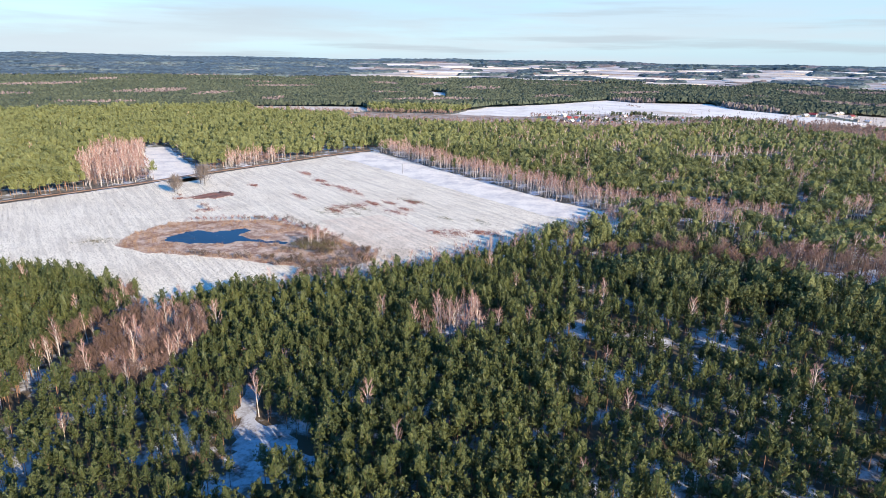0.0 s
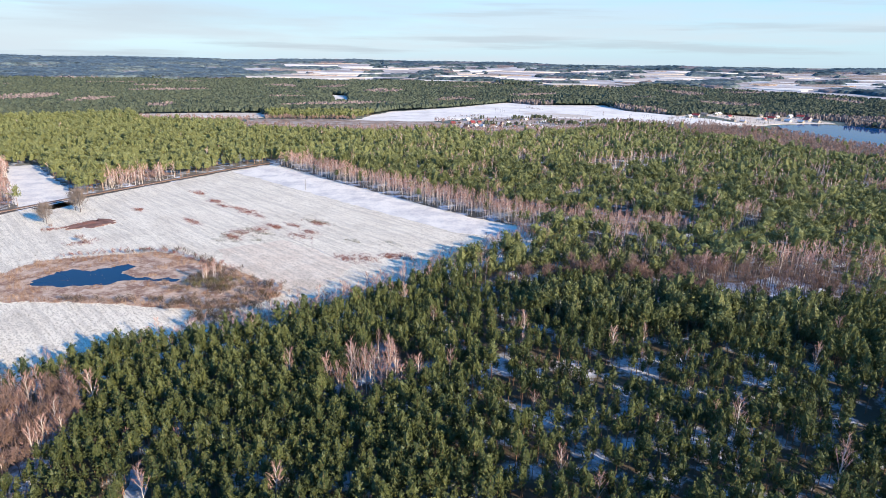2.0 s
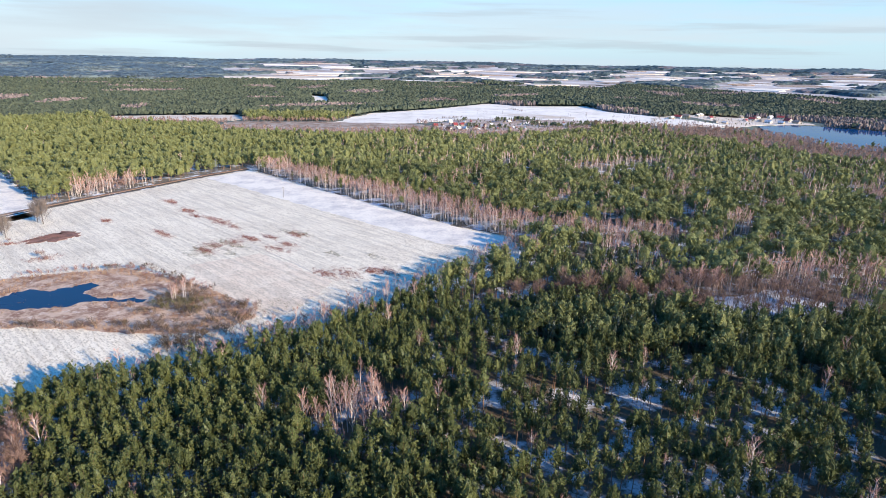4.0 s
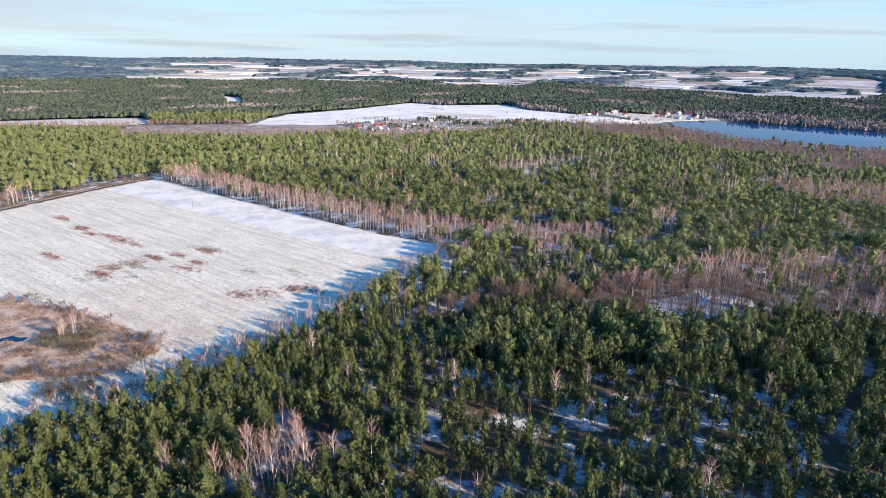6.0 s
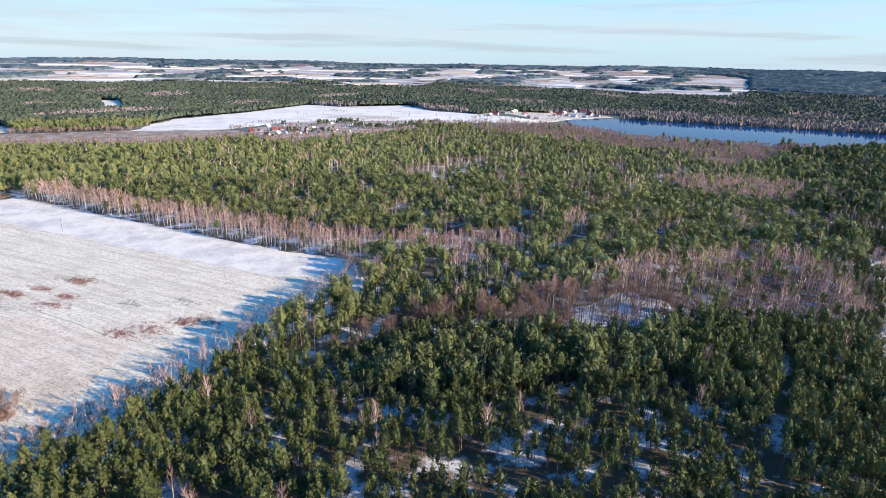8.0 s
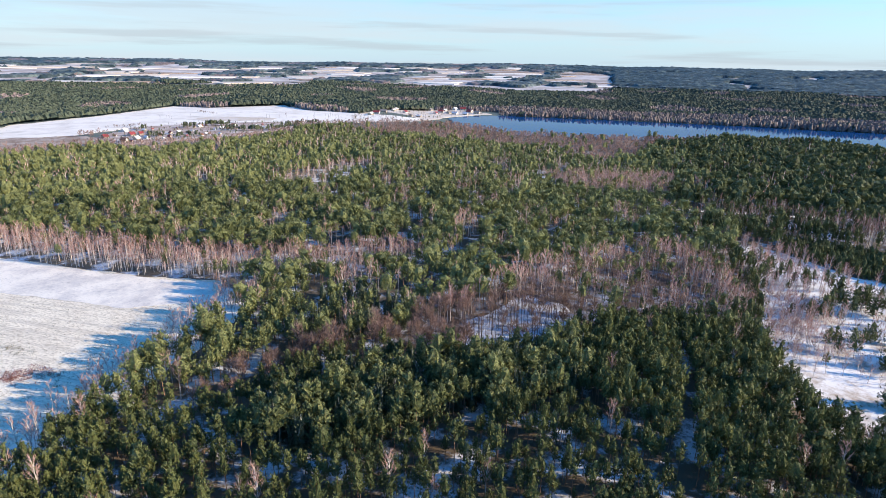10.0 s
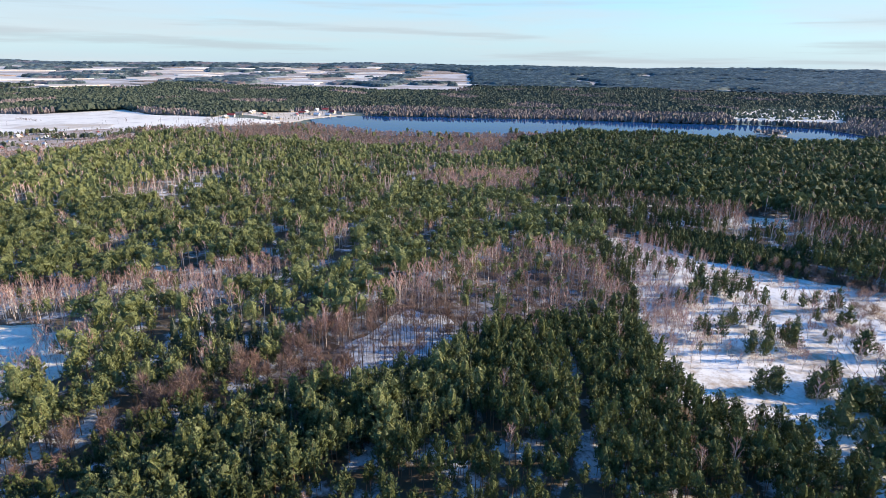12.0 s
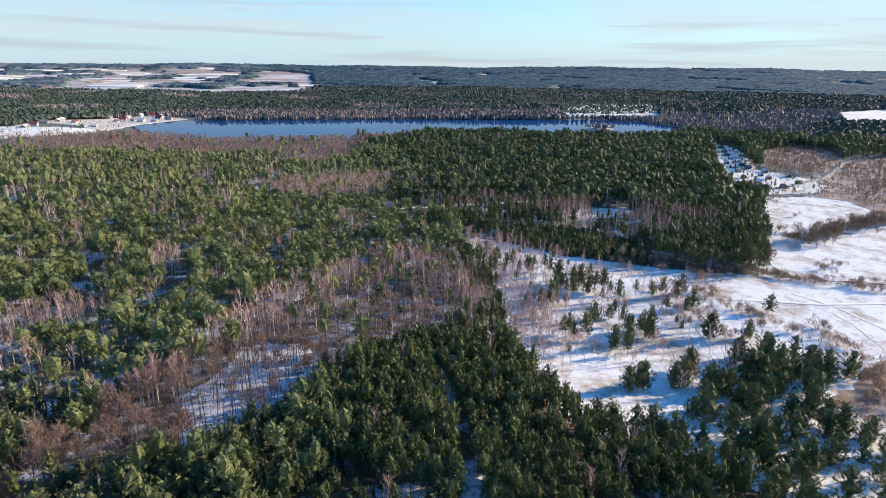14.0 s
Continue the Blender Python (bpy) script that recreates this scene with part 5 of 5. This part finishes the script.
red = np.concatenate([patch_points(x, y, 9, 7, 0.5, 12, grng) for x, y in ((295, 194), (279, 183), (272, 174), (292, 176), (283, 168), (277, 162), (308, 173), (312, 192), (318, 211), (262, 160), (330, 215))] + [patch_points(x, y, 6, 4, 0.5, 8, grng) for x, y in ((317, 112), (315, 103), (366, 104), (372, 98), (372, 140), (373, 121), (383, 112), (377, 148), (279, 117), (270, 92))])
bush_belt("red_brush", red, shrub_kinds, 0.6, 1.2, (M_SHRUB, M_DARKBARK), "reddish leafless brush on the snowy meadow", "brush", 477)
big = p[(p[:, 1] > 160) & (patchy(p, 16, 6.0) > -0.1)]
q = grid((240, 145), (370, 245), 4.2, 35)
big = np.concatenate([big, q[near_line(q, [(250, 158), (272, 172), (301, 188), (336, 210), (366, 236)], 22) & (patchy(q, 12, 2.0) > -0.5)]])
meadow_kinds = [birch(480 + i, 12.5, 9, 13, 0.05, stout=1.2) for i in range(6)]
bush_belt("tall_meadow_birches", big, meadow_kinds, 0.5, 0.85, (M_TWIG, M_BIRCHBARK), "open stand of reddish birches on the snowy meadow", "birch", 472)
masses = np.concatenate([patch_points(x, y, 8, 6, 0.4, 15, grng) for x, y in ((331, 113), (310, 98), (329, 102), (321, 54), (307, 49), (294, 44), (412, 42), (391, 28), (370, 100), (346, 96), (300, 90), (281, 50), (270, 44))] + [line_points([(389, 172), (380, 146), (384, 112), (393, 86), (386, 53), (387, 20), (396, -40)], 1.0, 1.6, grng)])
bush_belt("brush", masses, shrub_kinds, 0.5, 1.15, (M_BRUSH, M_DARKBARK), "dark brown brush along the meadow's ditches", "brush", 473)
far_brush = np.concatenate([patch_points(x, y, 34, 22, 0.2, 40, grng) for x, y in ((839, -6), (805, -23), (777, -43), (714, -52), (894, -70), (828, -68), (640, 70), (600, 75), (690, -40), (740, -80), (660, -60), (870, 20), (920, 10), (900, -15), (640, -30), (780, -90))])
bush_belt("roadside_brush", far_brush, far_kinds[1] + far_kinds[5], 0.5, 0.9, (M_BRUSH, M_DARKBARK), "bare trees and brush beside the sandy road", "brush", 474)
q = grid((560, -160), (1000, 60), 6.0, 36)
q = q[(inside(q, BRUSHLAND) | inside(q, VALLEY)) & ~near_line(q, CABIN_ROAD, 9) & (patchy(q, 22, 3.0) > -0.25)]
bush_belt("valley_brush", q, far_kinds[5] + far_kinds[1][:1], 0.4, 0.85, (M_BRUSH, M_DARKBARK), "brown leafless brush filling the valley by the road", "brush", 475)
row = line_points([(378, 150), (384, 118), (392, 92), (402, 75), (414, 68)], 2.6, 1.8, grng)
bush_belt("ditch_alders", row, near_kinds[2], 0.6, 0.9, (M_ALDER, M_DARKBARK), "row of leafless grey alders at the wood's foot", "alder", 465)
island = patch_points(1108, 278, 24, 20, 0, 90, grng)
sheet("island", [(1108 + 26 * math.cos(a) * (1 + 0.2 * math.sin(3 * a)), 278 + 22 * math.sin(a)) for a in np.linspace(0, 2 * math.pi, 17)[:-1]], M_PALE, 0.7, 6, 1.5, 24, "small round island with pale reeds in the lake", "island")
bush_belt("island_trees", island, lumps + far_kinds[1], 0.55, 0.95, (M_FARBARE, M_DARKBARK), "leafless trees crowding the small island", "tree", 466)
ribbon("meadow_track", [(379, 134), (353, 126), (326, 116), (303, 108), (283, 101), (262, 92)], 0.5, M_PALE, 0.14, "worn wheel track in the meadow snow", "track", step=4)
ribbon("meadow_track", [(383, 130), (355, 122), (328, 112), (305, 104), (285, 97), (264, 88)], 0.5, M_PALE, 0.14, "worn wheel track in the meadow snow", "track", step=4)
ribbon("meadow_track", [(354, 54), (339, 43), (313, 35), (280, 22)], 0.7, M_PALE, 0.14, "worn wheel track in the meadow snow", "track", step=4)
ribbon("meadow_track", [(366, 62), (355, 45), (335, 30), (300, 10)], 1.2, M_PALE, 0.14, "worn wheel track in the meadow snow", "track", step=4)
ribbon("meadow_path", [(339, 104), (348, 80), (355, 52), (370, 23), (390, -30)], 2.2, M_SNOW, 0.2, "smooth bright snowy path over the meadow", "path", step=4)
sheet("ice_pond", [(462, 62), (470, 54), (462, 47), (447, 50), (443, 60), (452, 65)], M_ICE, 0.22, 3, 0.5, 25, "small grey frozen pond in the meadow", "pond")

# pines that stand alone or in clumps on the meadow
lone_shapes = [conifer(500 + i, 66, 4, 0.95, 8.5, 2.7, 0.14, pine_shape, 3, 6, slim=0.40, thick=0.7) for i in range(6)]
lone_models = [tree_thing("meadow_pine", lone_shapes[i], (M_PINE, M_PINEBARK), "broad dark pine standing free on snowy meadow", "pine", "pines on the meadow", 0.05 + 0.07 * i) for i in range(6)]
LONE = [(301, 168), (330, 167), (327, 160), (324, 152), (298, 138), (276, 127), (285, 120), (344, 110), (327, 105), (335, 74), (290, 123), (301, 84), (321, 108), (333, 157), (293, 143), (305, 165), (338, 113), (270, 131)]
CLUMP = [(247, 108), (237, 122), (241, 119), (278, 89), (248, 98), (251, 92), (254, 86), (260, 81), (286, 73), (278, 70), (284, 65), (257, 66), (243, 74), (225, 80), (219, 86), (209, 83), (209, 77), (225, 65), (241, 61), (217, 89), (229, 98), (281, 53), (274, 60), (281, 63), (244, 83), (248, 70), (205, 128), (199, 121), (210, 113), (208, 105), (189, 114), (188, 107), (195, 99), (196, 93), (184, 123), (262, 76), (268, 73), (290, 69), (265, 84), (252, 109), (258, 105), (279, 88), (296, 98), (253, 97), (247, 95), (255, 91), (244, 89), (254, 83), (281, 79), (277, 76), (273, 69), (262, 68), (271, 64), (258, 76), (261, 87), (264, 81), (274, 85)]
sheet("worn_ground", [(256, 65), (277, 52), (308, 36), (300, 10), (240, 20), (205, 50), (202, 76), (233, 63)], M_SCRUBGROUND, 0.17, 3, 1.6, 34, "dry brown grass showing through thin snow", "ground", cell=40)
q = grid((200, 10), (310, 78), 4.0, 37)
q = q[inside(q, [(256, 65), (277, 52), (308, 36), (300, 10), (240, 20), (205, 50), (202, 76), (233, 63)]) & (patchy(q, 12, 3.0) > 0.0)]
bush_belt("low_brush", q, shrub_kinds, 0.3, 0.75, (M_BRUSH, M_DARKBARK), "low brown brush on dry grass", "brush", 476)
wild = grid((165, 15), (265, 118), 9.2, 33)
wild = wild[inside(wild, [(150, 30), (200, 22), (232, 40), (262, 72), (244, 98), (226, 110), (200, 116), (170, 95)]) & (patchy(wild, 9, 1.5) > -0.35)]
strewn = grid((255, 60), (395, 240), 11.5, 34)
strewn = strewn[inside(strewn, [(250, 120), (255, 156), (301, 184), (336, 205), (385, 225), (372, 180), (350, 128), (310, 100), (275, 100)]) & (patchy(strewn, 13, 2.0) > 0.1)]
spots = np.array(LONE + [tuple(v) for v in wild] + CLUMP + [(x + grng.normal(0, 3.5), y + grng.normal(0, 3.5)) for x, y in CLUMP[::2]], float)
plant(lone_models, spots, np.r_[grng.uniform(0.9, 1.5, len(LONE)), grng.uniform(0.95, 1.6, len(spots) - len(LONE))], 510)
thin_models = [tree_thing("slender_pine", conifer(540 + i, 46, 4, 0.8, 9.0, 1.75, 0.34, near_pine_shape, slim=0.5), (M_PINE, M_PINEBARK), "slender pine with a bare lower trunk on snow", "pine", "slender pines on the meadow", 0.1 + 0.1 * i) for i in range(4)]
TALL = [(338, 206), (346, 204), (337, 197), (345, 196), (336, 190), (347, 179), (311, 165), (320, 164), (317, 160), (315, 157), (326, 157), (343, 155), (330, 150), (328, 146), (331, 145), (300, 136), (316, 136), (282, 129), (288, 127), (285, 120), (296, 120), (341, 111), (269, 147), (274, 150), (271, 142), (333, 169), (334, 183), (352, 212), (329, 200), (322, 205), (340, 186)]
plant(thin_models, np.concatenate([strewn, np.array(TALL, float)]), np.r_[grng.uniform(0.6, 1.3, len(strewn)), grng.uniform(1.0, 1.65, len(TALL))], 541, 3.0)

sheet("mound", [(-160, 374), (-150, 388), (-140, 390), (-134, 382), (-142, 373), (-152, 370)], M_HEATH, 0.35, 1.6, 1.5, 29, "low mound of reddish dead weeds in the field", "mound")
# two old trees, bushes and a mound at the field's edge
old_models = [tree_thing("old_tree", bare_tree(520 + i, 10, 4.2, 30, 34, 0.05, base=0.06, upright=0.9, stout=1.6), (M_GREYTWIG, M_DARKBARK), "large spreading leafless tree at the field's edge", "tree", "old trees by the field", 0.6) for i in range(2)]
plant(old_models, np.array([(-172, 383), (-164, 410), (-169, 415), (-176, 388)], float), np.array([1.15, 1.35, 1.1, 0.9]), 521)
bush_models = [tree_thing("bush", bare_tree(530 + i, 3.6, 2.2, 12, 10, 0.06, base=0.04), (M_SHRUB, M_DARKBARK), "low reddish leafless bush in the field", "bush", "bushes in the field", 0.3) for i in range(2)]
plant(bush_models, np.array([(-137, 342), (-141, 345), (-134, 338), (-165, 371)], float), np.array([1.0, 0.8, 0.7, 0.7]), 531)

# ---- buildings ----
ROOFS = [plain("red_roof", (0.28, 0.055, 0.06), 0.7, 0.3, 0.5), plain("snowy_roof", (0.74, 0.75, 0.78), 0.8, 0.15, 0.3), plain("grey_roof", (0.22, 0.21, 0.21), 0.7, 0.3, 0.5), plain("brown_roof", (0.24, 0.13, 0.09), 0.75, 0.3, 0.5)]
WALLS = [plain("cream_plaster", (0.50, 0.43, 0.35), 0.9, 0.12, 0.4), plain("white_plaster", (0.62, 0.60, 0.57), 0.9, 0.1, 0.4), plain("dark_boards", (0.16, 0.10, 0.07), 0.8, 0.3, 1.5), plain("brick_wall", (0.34, 0.20, 0.15), 0.9, 0.2, 1.0)]
M_GLASS = plain("window_glass", (0.04, 0.05, 0.06), 0.15, 0.2)
M_DOOR = plain("door_wood", (0.15, 0.09, 0.06), 0.6, 0.2)
M_CHIMNEY = plain("chimney_brick", (0.35, 0.18, 0.13), 0.9, 0.2)


def block(x0, y0, z0, x1, y1, z1):
    bm = bmesh.new()
    bmesh.ops.create_cube(bm, size=1, matrix=Matrix.Translation(((x0 + x1) / 2, (y0 + y1) / 2, (z0 + z1) / 2)) @ Matrix.Diagonal((x1 - x0, y1 - y0, z1 - z0, 1)))
    return bm


def house_model(wide, long, eaves, ridge, wall_mat, roof_mat, label, category, group):
    """A gabled house: walls, roof with chimney, windows and a door."""
    root = tagged(new("house"), label, category, group)
    w, n = wide / 2, long / 2
    bm = bmesh.new()
    ends = []
    for y in (-n, n):
        ends.append([bm.verts.new(v) for v in ((-w, y, -0.6), (w, y, -0.6), (w, y, eaves), (0, y, ridge), (-w, y, eaves))])
    bm.faces.new(ends[0])
    bm.faces.new(ends[1][::-1])
    for i in range(5):
        j = (i + 1) % 5
        bm.faces.new((ends[0][i], ends[1][i], ends[1][j], ends[0][j]))
    bmesh.ops.recalc_face_normals(bm, faces=bm.faces[:])
    part("wall", bm, wall_mat, root)
    bm = bmesh.new()
    k, over = 0.3, 0.6
    fall = (ridge - eaves) / w
    for side in (-1, 1):
        a = [(0, ridge + 0.05), (side * (w + over), eaves - over * fall + 0.05), (side * (w + over), eaves - over * fall + 0.05 + k), (0, ridge + 0.05 + k)]
        f = [[bm.verts.new((x, y, z)) for x, z in a] for y in (-n - over, n + over)]
        bm.faces.new(f[0])
        bm.faces.new(f[1][::-1])
        for i in range(4):
            j = (i + 1) % 4
            bm.faces.new((f[0][i], f[1][i], f[1][j], f[0][j]))
    bmesh.ops.recalc_face_normals(bm, faces=bm.faces[:])
    roof = part("roof", bm, roof_mat, root)
    part("chimney", block(w * 0.25, n * 0.3, ridge - 0.8, w * 0.25 + 0.7, n * 0.3 + 0.7, ridge + 1.2), M_CHIMNEY, roof)
    for side in (-1, 1):
        for y in (-n * 0.55, n * 0.1, n * 0.65):
            x0, x1 = sorted((side * w, side * (w + 0.06)))
            part("window", block(x0, y - 0.6, 1.0, x1, y + 0.6, 2.3), M_GLASS, root)
    for y0, y1 in ((-n - 0.06, -n), (n, n + 0.06)):
        part("window", block(-w * 0.45 - 0.55, y0, 1.0, -w * 0.45 + 0.55, y1, 2.3), M_GLASS, root)
    part("door", block(w * 0.35 - 0.5, -n - 0.06, 0.0, w * 0.35 + 0.5, -n, 2.05), M_DOOR, root)
    return root


def settle_houses(models, spots, seed, lo=0.72, hi=0.95):
    rng = np.random.default_rng(seed)
    for i, (x, y) in enumerate(spots):
        m = pose(x, y, float(land(x, y)) + 0.3, 0, 0, rng.choice((20, 110, 35, 125)) + rng.normal(0, 6)) @ Matrix.Scale(rng.uniform(lo, hi), 4)
        if i < len(models):
            models[i].matrix_basis = m
        else:
            copy_thing(models[rng.integers(0, len(models))], m)


village = [house_model(7, 9.5, 2.9, 6.4, WALLS[i % 2], ROOFS[(0, 1, 0, 3, 1, 2)[i]], ("red-roofed", "snow-roofed", "red-roofed", "brown-roofed", "snow-roofed", "grey-roofed")[i] + " plastered village house among gardens", "house", "village houses") for i in range(6)]
VILLAGE_SPOTS = [(167, 935), (201, 991), (199, 942), (178, 883), (194, 894), (224, 957), (213, 917), (227, 920), (246, 939), (271, 999), (253, 920), (278, 953), (295, 997), (254, 897), (273, 896), (283, 910), (309, 952), (321, 977), (286, 893), (293, 887), (326, 947), (337, 947), (365, 933), (185, 877), (211, 880), (234, 900), (226, 994), (242, 966), (303, 1000), (350, 990), (380, 975)]
settle_houses(village, VILLAGE_SPOTS + [(x + 13, y + 9) for x, y in VILLAGE_SPOTS[::2]], 601, 0.45, 0.82)
hamlet = [house_model(8, 13, 3.4, 6.4, WALLS[(1, 0, 1, 0)[i]], ROOFS[(1, 1, 0, 2)[i]], ("white farm building under a snowy roof", "cream farm building under a snowy roof", "white lakeside house with a red roof", "cream lakeside house with a grey roof")[i], "house", "houses at the lake's end") for i in range(4)]
HAMLET_SPOTS = [(655, 1120), (636, 1057), (657, 1071), (692, 1099), (732, 1123), (757, 1149), (739, 1090), (704, 1024), (718, 1016), (851, 1150), (889, 1160), (800, 1069), (836, 1096), (871, 1125), (837, 1068), (853, 1084), (910, 1137), (833, 1046), (925, 1126), (848, 1030), (885, 1061), (920, 1096), (885, 1036), (905, 1080), (613, 1300), (600, 1310)]
settle_houses(hamlet, HAMLET_SPOTS, 602, 0.8, 1.05)
cabins = [house_model(6, 8, 2.5, 5.6, WALLS[2], ROOFS[(1, 1, 2)[i]], ("dark wooden cabin under a snow-covered roof", "dark wooden cabin under a snow-covered roof", "dark wooden cabin with a grey roof")[i], "cabin", "holiday cabins") for i in range(3)]
CABIN_SPOTS = [(949, 133), (975, 118), (931, 90), (793, 85), (762, 80), (735, 75), (699, 71), (763, 65), (745, 50), (704, 49), (725, 30), (925, 2), (935, 12), (951, -27), (826, 2), (830, 80), (860, 84), (890, 86), (680, 60), (660, 40), (690, 25), (720, 55), (780, 70), (810, 74)]
settle_houses(cabins, CABIN_SPOTS, 603)

# trees between the houses
for poly, seed, lo in ((VILLAGE, 610, 0.55), (HAMLET, 611, 0.7), (CABINS, 612, 0.75)):
    q = np.asarray(poly, float)
    p = grid(q.min(0), q.max(0), 9.5, seed)
    p = p[inside(p, poly)]
    u = np.random.default_rng(seed).uniform(0, 1, len(p))
    share = 0.75 if poly is not HAMLET else 0.55
    p, u = p[u < share], u[u < share]
    bush_belt("garden_trees", p[u < 0.3], far_kinds[1], lo * 0.6, lo * 1.2, (M_ALDER, M_DARKBARK), "leafless garden trees between the houses", "tree", seed)
    bush_belt("garden_conifers", p[u >= (0.47 if poly is HAMLET else 0.3)], far_kinds[0], lo * 0.3, lo * 0.75, (M_PINE, M_PINEBARK), "small dark conifers between the houses", "conifer", seed + 5)
p = np.concatenate([line_points([(314, 1015), (328, 1012), (342, 1000)], 0.9, 4.0, grng), line_points([(322, 952), (338, 928), (352, 916), (372, 910), (398, 922), (441, 955), (470, 949)], 1.9, 4.0, grng), patch_points(220, 908, 9, 6, 0, 7, grng), patch_points(226, 1002, 6, 5, 0, 5, grng), patch_points(289, 1001, 14, 6, 0, 12, grng), patch_points(252, 885, 16, 6, 0, 10, grng)])
bush_belt("village_spruces", p, far_kinds[0], 0.5, 0.9, (M_SPRUCE, M_PINEBARK), "dark spruce hedge behind the village", "spruce", 620)
p = np.concatenate([patch_points(x, y, 30, 14, 0.3, 6, grng) for x, y in ((300, 1150), (470, 1090), (540, 1060), (520, 1000), (560, 1010), (600, 1000))])
hedge = np.concatenate([line_points([(190, 1056), (216, 1058), (240, 1070)], 2.2, 2.5, grng), line_points([(380, 1262), (388, 1230), (394, 1196)], 3.0, 2.0, grng), line_points([(165, 930), (150, 905), (172, 868), (215, 868)], 1.6, 6.0, grng)])
bush_belt("field_hedge", hedge, far_kinds[5], 0.35, 0.7, (M_BRUSH, M_DARKBARK), "brown leafless hedge by the far snow field", "hedge", 622)
bush_belt("field_trees", p, far_kinds[1], 0.4, 0.8, (M_ALDER, M_DARKBARK), "lone leafless trees on the far snow field", "tree", 621)

# ---- power line ----
M_STEEL = plain("grey_steel", (0.34, 0.35, 0.36), 0.5, 0.2, 2.0, 0.6)
M_POLEWOOD = plain("weathered_pole", (0.25, 0.21, 0.17), 0.9, 0.3, 2.0)


def stick(a, b, r, r2=None):
    """A tapered bar as a bmesh."""
    bm = bmesh.new()
    for tri in limb(a, b, r, r if r2 is None else r2, 4):
        bm.faces.new([bm.verts.new(v) for v in tri])
    bmesh.ops.remove_doubles(bm, verts=bm.verts[:], dist=0.0005)
    return bm


pylon = tagged(new("power_pylon"), "grey steel lattice pylon at the field corner", "pylon")
for sx in (-1, 1):
    for sy in (-1, 1):
        part("leg", stick((sx * 1.1, sy * 1.1, -0.3), (sx * 0.25, sy * 0.25, 13), 0.12, 0.07), M_STEEL, pylon)
for i in range(5):
    z, w = 1.0 + 2.4 * i, 1.04 - 0.155 * i
    z2, w2 = z + 2.4, w - 0.155
    for sy in (-1, 1):
        part("brace", stick((-w, sy * w, z), (w2, sy * w2, z2), 0.06), M_STEEL, pylon)
        part("brace", stick((sy * w, -w, z), (sy * w2, w2, z2), 0.06), M_STEEL, pylon)
for z, w in ((9.6, 2.6), (11.4, 2.1)):
    part("crossarm", stick((-w, 0, z), (w, 0, z), 0.10), M_STEEL, pylon)
pylon.matrix_basis = pose(-91, 566, float(land(-91, 566)), 0, 0, 40)
pole = tagged(new("utility_pole"), "weathered wooden pole standing in the field", "pole")
part("post", stick((0, 0, -0.3), (0, 0, 8), 0.16, 0.11), M_POLEWOOD, pole)
part("crossarm", stick((-0.9, 0, 7.5), (0.9, 0, 7.5), 0.07), M_POLEWOOD, pole)
pole.matrix_basis = pose(-29, 467, float(land(-29, 467)) + 0.1, 0, 0, 50)
